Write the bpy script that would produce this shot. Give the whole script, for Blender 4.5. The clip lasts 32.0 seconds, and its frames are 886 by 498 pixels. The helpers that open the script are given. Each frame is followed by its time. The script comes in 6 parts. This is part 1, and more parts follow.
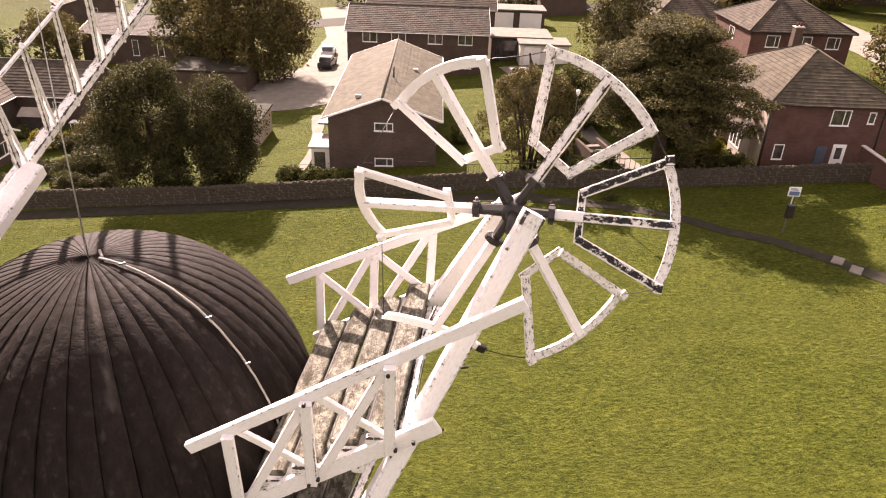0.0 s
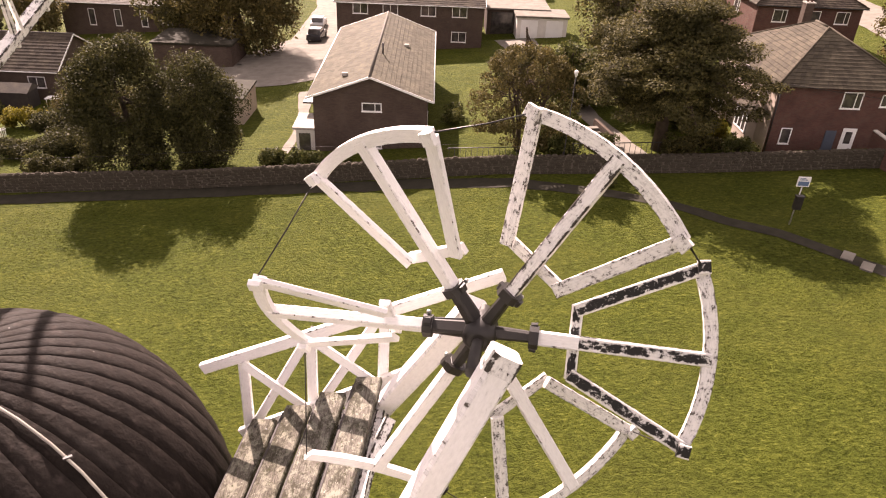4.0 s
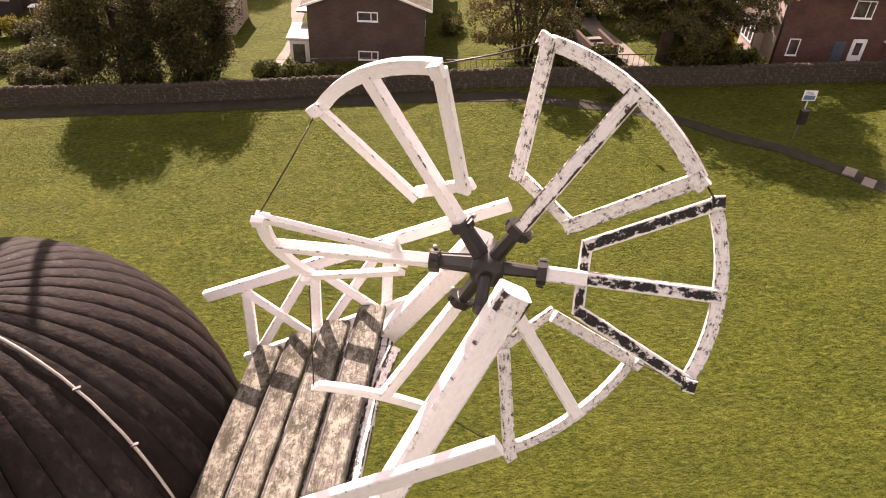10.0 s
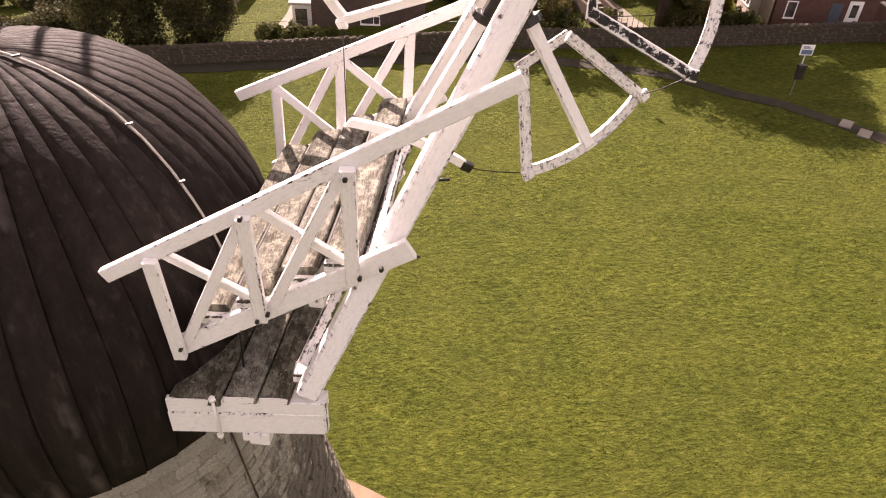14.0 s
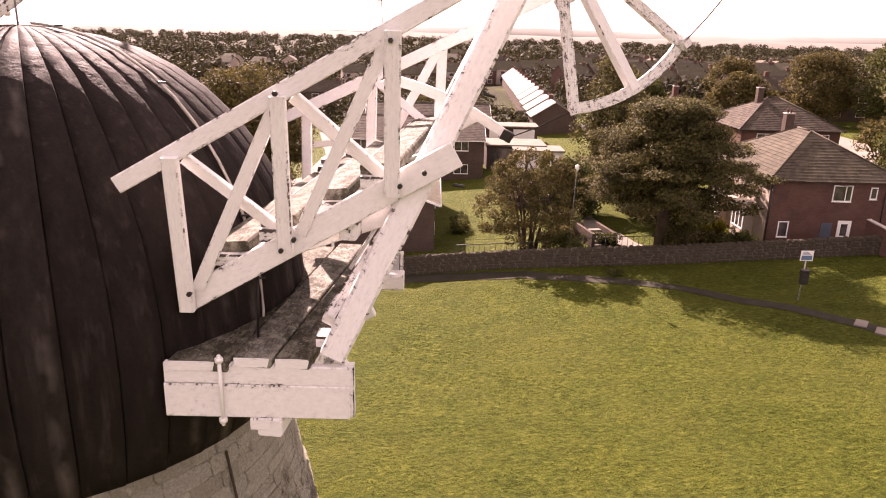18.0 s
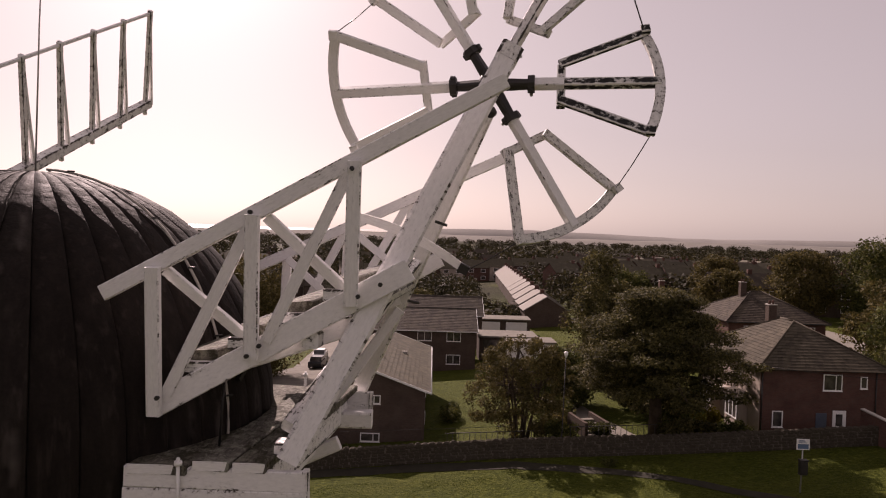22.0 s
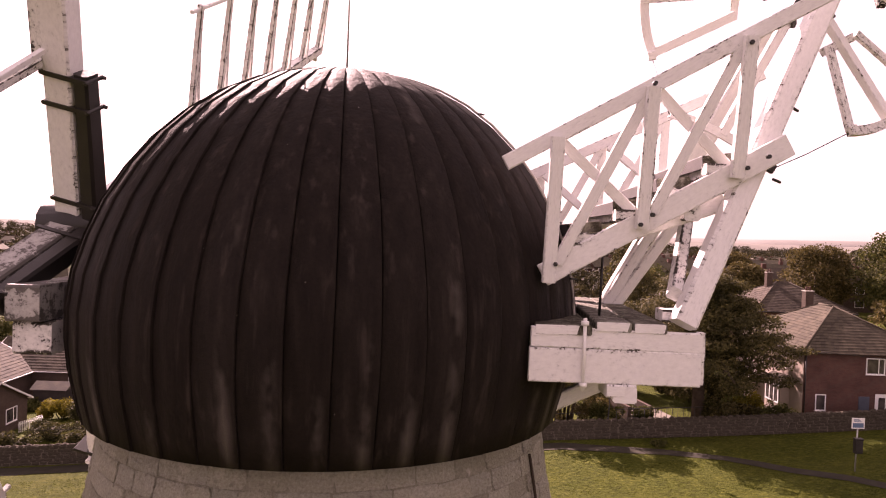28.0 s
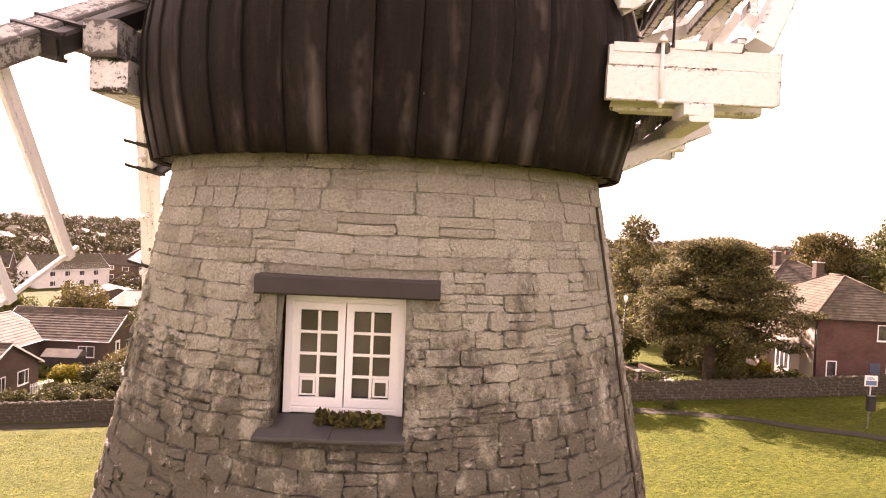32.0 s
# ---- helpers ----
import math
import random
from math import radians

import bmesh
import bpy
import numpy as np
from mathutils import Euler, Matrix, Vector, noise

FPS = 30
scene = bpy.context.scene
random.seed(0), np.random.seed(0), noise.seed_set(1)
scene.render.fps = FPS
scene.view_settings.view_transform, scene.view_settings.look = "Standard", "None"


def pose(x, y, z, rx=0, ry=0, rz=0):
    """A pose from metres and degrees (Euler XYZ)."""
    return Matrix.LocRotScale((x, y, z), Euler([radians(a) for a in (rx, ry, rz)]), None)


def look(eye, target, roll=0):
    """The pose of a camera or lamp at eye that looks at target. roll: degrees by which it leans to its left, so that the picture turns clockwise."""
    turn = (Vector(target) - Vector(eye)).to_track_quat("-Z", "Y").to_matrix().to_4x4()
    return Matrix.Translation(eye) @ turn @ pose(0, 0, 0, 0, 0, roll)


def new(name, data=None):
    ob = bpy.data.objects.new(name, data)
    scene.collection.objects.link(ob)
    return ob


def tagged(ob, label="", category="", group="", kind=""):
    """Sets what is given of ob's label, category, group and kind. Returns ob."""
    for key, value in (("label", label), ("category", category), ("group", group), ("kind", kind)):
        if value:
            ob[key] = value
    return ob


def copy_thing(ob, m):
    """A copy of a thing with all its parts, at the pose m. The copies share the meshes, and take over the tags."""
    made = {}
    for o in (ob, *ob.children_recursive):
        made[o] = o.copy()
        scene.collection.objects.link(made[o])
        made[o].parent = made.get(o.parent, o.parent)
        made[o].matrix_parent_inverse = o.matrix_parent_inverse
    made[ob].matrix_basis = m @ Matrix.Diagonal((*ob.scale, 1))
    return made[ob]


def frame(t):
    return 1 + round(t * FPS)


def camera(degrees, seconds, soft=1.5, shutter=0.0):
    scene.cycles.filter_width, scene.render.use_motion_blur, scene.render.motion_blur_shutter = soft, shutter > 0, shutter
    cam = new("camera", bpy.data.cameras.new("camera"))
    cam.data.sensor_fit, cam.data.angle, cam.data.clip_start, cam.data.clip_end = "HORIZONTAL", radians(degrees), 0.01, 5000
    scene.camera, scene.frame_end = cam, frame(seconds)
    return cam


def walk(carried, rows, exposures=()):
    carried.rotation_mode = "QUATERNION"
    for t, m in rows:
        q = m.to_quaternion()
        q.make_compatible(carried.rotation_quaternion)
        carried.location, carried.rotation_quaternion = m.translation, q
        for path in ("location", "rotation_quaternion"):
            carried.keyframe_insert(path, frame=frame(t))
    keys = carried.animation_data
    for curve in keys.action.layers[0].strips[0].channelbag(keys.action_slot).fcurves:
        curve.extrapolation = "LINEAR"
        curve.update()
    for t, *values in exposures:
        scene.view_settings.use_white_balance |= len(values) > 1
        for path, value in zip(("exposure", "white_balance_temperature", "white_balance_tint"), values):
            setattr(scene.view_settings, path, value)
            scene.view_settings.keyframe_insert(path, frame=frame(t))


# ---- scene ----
cam = camera(64.0, 32.0, soft=1.1)
METRES, EYE, TILT, LEAN, TURN = 17.5, 18.14, -28.1, -2.0, 0.0
ROWS = [
    (0.0, 0.0, 0.0, 0.0, 0.0, 0.0, -0.0),
    (0.5, 0.0012, 0.02, 0.0099, 0.0, 0.01, -0.0),
    (1.0, 0.0036, 0.0367, 0.0183, 0.01, -0.01, 0.01),
    (1.5, 0.0068, 0.0559, 0.0298, -0.02, -0.04, -0.04),
    (2.0, 0.0108, 0.0764, 0.0429, -0.04, -0.07, -0.08),
    (2.5, 0.0153, 0.1021, 0.0567, -0.08, -0.07, -0.11),
    (4.5, 0.0269, 0.1267, 0.0705, -0.3, -3.29, -0.23),
    (5.0, 0.0286, 0.1274, 0.0702, -0.32, -3.6, -0.24),
    (5.5, 0.0302, 0.1298, 0.0738, -0.37, -3.59, -0.22),
    (6.0, 0.0302, 0.1266, 0.0718, -0.41, -3.63, -0.23),
    (6.5, 0.0285, 0.1245, 0.0724, -0.44, -5.15, -0.24),
    (7.0, 0.0263, 0.1236, 0.0731, -0.45, -5.4, -0.24),
    (7.5, 0.0235, 0.1208, 0.0717, -0.45, -6.22, -0.25),
    (8.0, 0.0217, 0.1242, 0.0728, -0.46, -9.26, -0.26),
    (8.5, 0.0181, 0.1248, 0.0758, -0.43, -9.32, -0.2),
    (9.0, 0.0175, 0.1259, 0.0767, -0.41, -9.33, -0.18),
    (9.5, 0.0199, 0.1305, 0.077, -0.43, -9.35, -0.17),
    (10.0, 0.0211, 0.1339, 0.0784, -0.46, -9.42, -0.18),
    (10.5, 0.02, 0.1313, 0.0767, -0.49, -9.49, -0.18),
    (11.0, 0.0197, 0.1242, 0.0757, -0.51, -9.54, -0.19),
    (11.5, 0.0209, 0.1166, 0.0722, -0.55, -9.6, -0.22),
    (12.0, 0.0204, 0.1073, 0.0649, -0.61, -9.79, -0.2),
    (12.5, 0.0172, 0.0963, 0.0528, -0.6, -9.84, -0.17),
    (13.0, 0.0135, 0.092, 0.0237, -0.6, -9.83, -0.15),
    (13.5, 0.0103, 0.0877, -0.0098, -0.62, -9.83, -0.13),
    (14.0, 0.0082, 0.0818, -0.0452, -0.61, -9.85, -0.13),
    (14.5, 0.0073, 0.078, -0.0806, -0.63, -9.87, -0.08),
    (16.5, -0.0022, 0.1009, -0.1722, -0.51, -3.06, 0.17),
    (17.0, -0.0063, 0.1119, -0.1891, -0.5, 1.68, 0.25),
    (17.5, -0.0093, 0.1192, -0.1994, -0.32, 6.34, 0.59),
    (18.0, -0.0112, 0.1197, -0.1988, -0.16, 10.82, 0.79),
    (18.5, -0.0113, 0.1226, -0.1956, -0.05, 15.36, 1.01),
    (19.0, -0.0072, 0.1255, -0.1964, -0.25, 19.85, 0.84),
    (19.5, -0.0026, 0.1238, -0.1971, -0.4, 24.39, 0.7),
    (20.0, 0.001, 0.121, -0.1951, -0.49, 26.5, 0.63),
    (20.5, 0.0031, 0.117, -0.1987, -0.54, 26.51, 0.58),
    (21.0, 0.0047, 0.1082, -0.2063, -0.58, 26.5, 0.53),
    (21.5, 0.006, 0.1011, -0.2204, -0.62, 26.53, 0.5),
    (22.0, 0.0078, 0.1013, -0.2454, -0.64, 26.56, 0.54),
    (22.5, 0.0087, 0.1065, -0.2734, -0.62, 26.63, 0.56),
    (23.0, 0.0069, 0.1146, -0.3, -0.62, 26.62, 0.59),
    (23.5, 0.0056, 0.1197, -0.3179, -0.62, 26.63, 0.57),
    (24.0, -0.0004, 0.1167, -0.3191, -0.64, 26.64, 0.57),
    (24.5, -0.0111, 0.1152, -0.3193, -0.66, 26.67, 0.61),
    (26.5, -0.0982, 0.1109, -0.3082, -0.73, 26.58, 0.58),
    (27.0, -0.1259, 0.1157, -0.3076, -0.77, 26.54, 0.54),
    (27.5, -0.1542, 0.1177, -0.3072, -0.82, 26.47, 0.47),
    (28.0, -0.1824, 0.118, -0.3056, -0.82, 26.47, 0.45),
    (28.5, -0.2072, 0.1203, -0.3131, -0.75, 26.49, 0.43),
    (29.0, -0.2144, 0.1296, -0.3244, -0.75, 26.46, 0.36),
    (29.5, -0.2147, 0.1382, -0.3373, -0.77, 26.41, 0.26),
    (30.0, -0.2165, 0.1449, -0.3554, -0.78, 26.33, 0.16),
    (30.5, -0.2172, 0.1545, -0.3715, -0.8, 26.32, 0.07),
    (31.0, -0.2172, 0.1615, -0.3905, -0.84, 26.25, -0.02),
    (31.5, -0.2183, 0.1703, -0.41, -0.84, 26.22, -0.07),
    (32.0, -0.2185, 0.1757, -0.4281, -0.84, 26.2, -0.11),
]
EXPOSURES = [(0.0, 2.08, 7700, 33), (5.0, 1.92, 7700, 33), (13.0, 1.92, 7600, 35), (17.0, 2.18, 7700, 37), (18.0, 2.12, 7900, 45), (19.0, 1.45, 8100, 58), (20.0, 0.46, 7600, 42), (21.0, 0.33, 7400, 38), (23.0, 0.4, 7300, 36),
             (26.5, 1.0, 7800, 54), (28.0, 1.67, 7900, 58), (29.0, 2.08, 8300, 54), (30.0, 2.65, 8450, 50), (32.0, 2.95, 8400, 46)]
walk(cam, [(t, pose(0, 0, EYE, TILT, LEAN, TURN) @ pose(METRES * x, METRES * y, METRES * z, 90 + pitch, roll, yaw)) for t, x, y, z, yaw, pitch, roll in ROWS], EXPOSURES)

# ---- sky and sun ----
SUN_AZ, SUN_EL = -20.0, 31.0          # azimuth from +y towards +x, degrees
world = bpy.data.worlds.new("world")
scene.world = world
world.use_nodes = True
wn = world.node_tree
wn.nodes.clear()
sky = wn.nodes.new("ShaderNodeTexSky")
sky.sky_type = "NISHITA"
sky.sun_disc = False
sky.sun_elevation = radians(SUN_EL)
sky.sun_rotation = radians(SUN_AZ)
sky.air_density, sky.dust_density, sky.ozone_density = 1.0, 1.5, 0.6
bg = wn.nodes.new("ShaderNodeBackground")
bg.inputs["Strength"].default_value = 0.049
wo = wn.nodes.new("ShaderNodeOutputWorld")
haze = wn.nodes.new("ShaderNodeHueSaturation")      # thin haze pales the blue
haze.inputs["Saturation"].default_value = 0.4
wn.links.new(sky.outputs["Color"], haze.inputs["Color"])
veil = wn.nodes.new("ShaderNodeMix")                # bright veil of high thin cloud
veil.data_type = "RGBA"
veil.inputs["Factor"].default_value = 0.33
veil.inputs["B"].default_value = (12.0, 11.8, 11.7, 1)
wn.links.new(haze.outputs["Color"], veil.inputs["A"])
wn.links.new(veil.outputs["Result"], bg.inputs["Color"])
wn.links.new(bg.outputs["Background"], wo.inputs["Surface"])
sun = new("sun", bpy.data.lights.new("sun", "SUN"))
sun.data.energy, sun.data.angle, sun.data.color = 5.0, radians(0.6), (1.0, 0.95, 0.89)
_a, _e = radians(SUN_AZ), radians(SUN_EL)
SUN_DIR = Vector((math.sin(_a) * math.cos(_e), math.cos(_a) * math.cos(_e), math.sin(_e)))
sun.matrix_world = look(SUN_DIR * 60, (0, 0, 0))
# ---- materials ----
def mat_base(name, rough=0.8, metal=0.0):
    m = bpy.data.materials.new(name)
    m.use_nodes = True
    nt = m.node_tree
    b = nt.nodes["Principled BSDF"]
    b.inputs["Roughness"].default_value = rough
    b.inputs["Metallic"].default_value = metal
    if rough >= 0.8:                       # dusty, broken surfaces hardly shine
        b.inputs["Specular IOR Level"].default_value = 0.1
    return m, nt, b


def coords(nt, scale=(1, 1, 1)):
    tc = nt.nodes.new("ShaderNodeTexCoord")
    mp = nt.nodes.new("ShaderNodeMapping")
    mp.inputs["Scale"].default_value = scale
    nt.links.new(tc.outputs["Object"], mp.inputs["Vector"])
    return mp.outputs["Vector"]


def world_coords(nt, scale=(1, 1, 1)):
    g = nt.nodes.new("ShaderNodeNewGeometry")
    mp = nt.nodes.new("ShaderNodeMapping")
    mp.inputs["Scale"].default_value = scale
    nt.links.new(g.outputs["Position"], mp.inputs["Vector"])
    return mp.outputs["Vector"]


def noise_tex(nt, vec, scale, detail=4.0, rough=0.55):
    n = nt.nodes.new("ShaderNodeTexNoise")
    n.inputs["Scale"].default_value = scale
    n.inputs["Detail"].default_value = detail
    n.inputs["Roughness"].default_value = rough
    nt.links.new(vec, n.inputs["Vector"])
    return n.outputs["Fac"]


def ramp(nt, fac, stops):
    r = nt.nodes.new("ShaderNodeValToRGB")
    el = r.color_ramp.elements
    while len(el) < len(stops):
        el.new(0.5)
    for e, (p, c) in zip(el, stops):
        e.position = p
        e.color = (*c, 1) if len(c) == 3 else c
    nt.links.new(fac, r.inputs["Fac"])
    return r.outputs["Color"]


def grey(nt, fac, a, b):
    return ramp(nt, fac, [(a, (0, 0, 0)), (b, (1, 1, 1))])


def mix(nt, fac, a, b, mode="MIX"):
    m = nt.nodes.new("ShaderNodeMix")
    m.data_type, m.blend_type = "RGBA", mode
    for sock, v in ((m.inputs["Factor"], fac), (m.inputs["A"], a), (m.inputs["B"], b)):
        if isinstance(v, tuple):
            sock.default_value = (*v, 1)
        elif isinstance(v, (int, float)):
            sock.default_value = v if sock == m.inputs["Factor"] else (v, v, v, 1)
        else:
            nt.links.new(v, sock)
    return m.outputs["Result"]


def bump(nt, b, height, strength=0.4, dist=0.02):
    n = nt.nodes.new("ShaderNodeBump")
    n.inputs["Strength"].default_value = strength
    n.inputs["Distance"].default_value = dist
    nt.links.new(height, n.inputs["Height"])
    nt.links.new(n.outputs["Normal"], b.inputs["Normal"])


def island(nt):
    return nt.nodes.new("ShaderNodeNewGeometry").outputs["Random Per Island"]


def per_object(nt):
    return nt.nodes.new("ShaderNodeObjectInfo").outputs["Random"]


def plain_mat(name, c, rough=0.7, metal=0.0, var=0.25, scale=6.0):
    """A colour with mottling at two scales and a fine relief."""
    m, nt, b = mat_base(name, rough, metal)
    v = world_coords(nt)
    big, fine = noise_tex(nt, v, scale * 0.25), noise_tex(nt, v, scale * 6, 6)
    dark = tuple(x * (1 - var) for x in c)
    lite = tuple(min(1, x * (1 + var * 0.6)) for x in c)
    col = mix(nt, grey(nt, big, 0.3, 0.7), dark, lite)
    col = mix(nt, 0.25, col, ramp(nt, fine, [(0.3, dark), (0.7, lite)]))
    nt.links.new(col, b.inputs["Base Color"])
    bump(nt, b, fine, 0.2, 0.01)
    return m


def math_node(nt, op, a, b=None):
    n = nt.nodes.new("ShaderNodeMath")
    n.operation = op
    for k, v in ((0, a), (1, b)):
        if v is None:
            continue
        if isinstance(v, (int, float)):
            n.inputs[k].default_value = v
        else:
            nt.links.new(v, n.inputs[k])
    return n.outputs[0]


def paint_mat(name, base, flake, cover, edge=0.1, streak=0.5, blot=2.4):
    """Old white paint on timber: mould and bare wood in streaks along the grain, most along the edges; cover: share of bare patches."""
    m, nt, b = mat_base(name, 0.6)
    b.inputs["Specular IOR Level"].default_value = 0.2
    uv = nt.nodes.new("ShaderNodeUVMap").outputs["UV"]
    mp = nt.nodes.new("ShaderNodeMapping")
    mp.inputs["Scale"].default_value = (7.0, 2.6, 1)
    nt.links.new(uv, mp.inputs["Vector"])
    along = noise_tex(nt, mp.outputs["Vector"], 2.2, 7, 0.68)
    v = world_coords(nt)
    big = noise_tex(nt, v, blot, 8, 0.76)
    fine = noise_tex(nt, v, 48, 6, 0.7)
    sep = nt.nodes.new("ShaderNodeSeparateXYZ")
    nt.links.new(uv, sep.inputs[0])
    w = math_node(nt, "MODULO", sep.outputs["Y"], 2.0)                       # 0..1 across a side
    e = math_node(nt, "ABSOLUTE", math_node(nt, "SUBTRACT", w, 0.5))         # 0.5 at its edges
    e = math_node(nt, "MULTIPLY", math_node(nt, "POWER", math_node(nt, "MULTIPLY", e, 2.0), 5.0), edge)
    t = math_node(nt, "MULTIPLY", along, streak)
    t = math_node(nt, "ADD", t, math_node(nt, "MULTIPLY", big, 0.85 - streak))
    t = math_node(nt, "ADD", t, math_node(nt, "MULTIPLY", fine, 0.15))
    t = math_node(nt, "ADD", t, e)
    lo = 0.72 - 0.44 * cover
    patch = grey(nt, t, lo, lo + 0.022)
    tone = mix(nt, grey(nt, along, 0.35, 0.7), base, tuple(x * 0.86 for x in base))
    tone = mix(nt, grey(nt, t, lo - 0.07, lo + 0.02), tone, tuple(x * 0.68 for x in base))
    col = mix(nt, patch, tone, mix(nt, fine, tuple(x * 0.6 for x in flake), tuple(x * 1.5 for x in flake)))
    nt.links.new(col, b.inputs["Base Color"])
    bump(nt, b, t, 0.35, 0.01)
    return m


M_WHITE = paint_mat("white_paint", (0.82, 0.8, 0.79), (0.07, 0.058, 0.048), 0.2, 0.088)
M_WORN = paint_mat("worn_white_paint", (0.79, 0.77, 0.75), (0.04, 0.034, 0.028), 0.385, 0.1, 0.3, 9.0)
M_GREYPAINT = paint_mat("grey_flaking_paint", (0.46, 0.445, 0.42), (0.1, 0.092, 0.084), 0.46, 0.1, 0.3, 8.0)
M_SPOTTED = paint_mat("spotted_white_paint", (0.74, 0.72, 0.69), (0.085, 0.076, 0.066), 0.4, 0.04, 0.3, 22.0)
M_MOULD = paint_mat("mouldy_paint", (0.74, 0.72, 0.69), (0.016, 0.015, 0.014), 0.62, -0.19, 0.2, 13.0)
M_IRON = plain_mat("black_iron", (0.017, 0.0135, 0.0115), 0.5, 0.0, 0.6, 14)
M_WIRE = plain_mat("wire", (0.025, 0.022, 0.02), 0.5, 0.6)


def deck_mat():
    m, nt, b = mat_base("deck_wood", 0.85)
    v = world_coords(nt)
    lichen = noise_tex(nt, world_coords(nt, (1.2, 0.8, 1)), 9, 10, 0.8)
    grain = noise_tex(nt, world_coords(nt, (30, 2.2, 30)), 2.4, 6, 0.62)
    wood = ramp(nt, grain, [(0.3, (0.045, 0.04, 0.034)), (0.5, (0.12, 0.11, 0.095)), (0.75, (0.21, 0.198, 0.175))])
    col = mix(nt, mix(nt, grey(nt, lichen, 0.48, 0.56), 0.0, 0.8), wood, (0.27, 0.27, 0.225))
    dirt = noise_tex(nt, world_coords(nt, (1.4, 0.7, 1.4)), 3.6, 10, 0.8)
    col = mix(nt, mix(nt, grey(nt, dirt, 0.5, 0.57), 0.0, 0.85), col, (0.04, 0.036, 0.024))
    col = mix(nt, grey(nt, noise_tex(nt, v, 26, 6, 0.75), 0.58, 0.62), col, (0.05, 0.052, 0.026))
    col = mix(nt, grey(nt, noise_tex(nt, v, 19, 6, 0.8), 0.63, 0.66), col, (0.42, 0.42, 0.38))
    tone = mix(nt, per_object(nt), (0.75, 0.73, 0.68), (1, 1, 1))
    col = mix(nt, 1.0, col, tone, "MULTIPLY")
    nt.links.new(col, b.inputs["Base Color"])
    bump(nt, b, lichen, 0.5, 0.012)
    return m


def cap_mat():
    m, nt, b = mat_base("cap_boarding", 0.6)
    v = world_coords(nt)
    streak = noise_tex(nt, world_coords(nt, (5, 5, 0.7)), 2.2, 5, 0.6)
    fine = noise_tex(nt, v, 30, 6, 0.65)
    col = ramp(nt, streak, [(0.3, (0.0135, 0.0106, 0.0092)), (0.55, (0.0245, 0.0195, 0.0168)), (0.8, (0.045, 0.037, 0.032))])
    col = mix(nt, 0.35, col, ramp(nt, fine, [(0.3, (0.004, 0.003, 0.0026)), (0.7, (0.02, 0.015, 0.012))]))
    spot = nt.nodes.new("ShaderNodeTexVoronoi")
    spot.inputs["Scale"].default_value = 4.5
    nt.links.new(v, spot.inputs["Vector"])
    col = mix(nt, ramp(nt, spot.outputs["Distance"], [(0.016, (1, 1, 1)), (0.022, (0, 0, 0))]), col, (0.34, 0.33, 0.31))
    fold_streaks = noise_tex(nt, world_coords(nt, (5, 5, 0.4)), 1.9, 4, 0.55)      # pale streaks painted for the sheen on the folds
    col = mix(nt, mix(nt, grey(nt, fold_streaks, 0.57, 0.75), 0.0, 0.6), col, (0.065, 0.052, 0.046))
    tone = mix(nt, per_object(nt), (0.75, 0.72, 0.7), (1, 1, 1))
    col = mix(nt, 1.0, col, tone, "MULTIPLY")
    # fold sheen painted pale along one side of sheets, broken, heaviest towards the rim
    loc = nt.nodes.new("ShaderNodeSeparateXYZ")
    nt.links.new(coords(nt), loc.inputs[0])
    off = math_node(nt, "ABSOLUTE", math_node(nt, "SUBTRACT", loc.outputs["Y"], 0.085))
    band = math_node(nt, "SUBTRACT", 1.0, math_node(nt, "DIVIDE", off, 0.075))
    cb = nt.nodes.new("ShaderNodeCombineXYZ")
    nt.links.new(math_node(nt, "MULTIPLY", per_object(nt), 37.0), cb.inputs["X"])
    nt.links.new(loc.outputs["Z"], cb.inputs["Z"])
    nt.links.new(math_node(nt, "MULTIPLY", loc.outputs["Y"], 1.5), cb.inputs["Y"])
    broken = noise_tex(nt, cb.outputs[0], 1.9, 3, 0.6)
    low = nt.nodes.new("ShaderNodeMapRange")
    low.inputs["From Min"].default_value, low.inputs["From Max"].default_value = 0.2, 2.2
    low.inputs["To Min"].default_value, low.inputs["To Max"].default_value = 0.13, -0.1
    nt.links.new(loc.outputs["Z"], low.inputs["Value"])
    kept = math_node(nt, "MULTIPLY", math_node(nt, "SUBTRACT", per_object(nt), 0.62), 0.3)       # some sheets show hardly any streak
    # mask of the painted sheen streaks
    worn = math_node(nt, "MULTIPLY", grey(nt, math_node(nt, "ADD", math_node(nt, "ADD", broken, kept), low.outputs["Result"]), 0.52, 0.7), math_node(nt, "MAXIMUM", band, 0.0))
    col = mix(nt, math_node(nt, "MULTIPLY", worn, 0.55), col, (0.12, 0.104, 0.092))
    nt.links.new(col, b.inputs["Base Color"])
    r = ramp(nt, streak, [(0.3, (0.62, 0.62, 0.62)), (0.7, (0.8, 0.8, 0.8))])
    nt.links.new(r, b.inputs["Roughness"])
    b.inputs["Specular IOR Level"].default_value = 0.06
    fold = noise_tex(nt, world_coords(nt, (1.7, 1.7, 0.13)), 2.4, 2, 0.5)
    sheet = math_node(nt, "ADD", math_node(nt, "MULTIPLY", fold, 1.3), streak)
    bump(nt, b, math_node(nt, "ADD", sheet, math_node(nt, "MULTIPLY", fine, 0.5)), 0.45, 0.035)
    return m


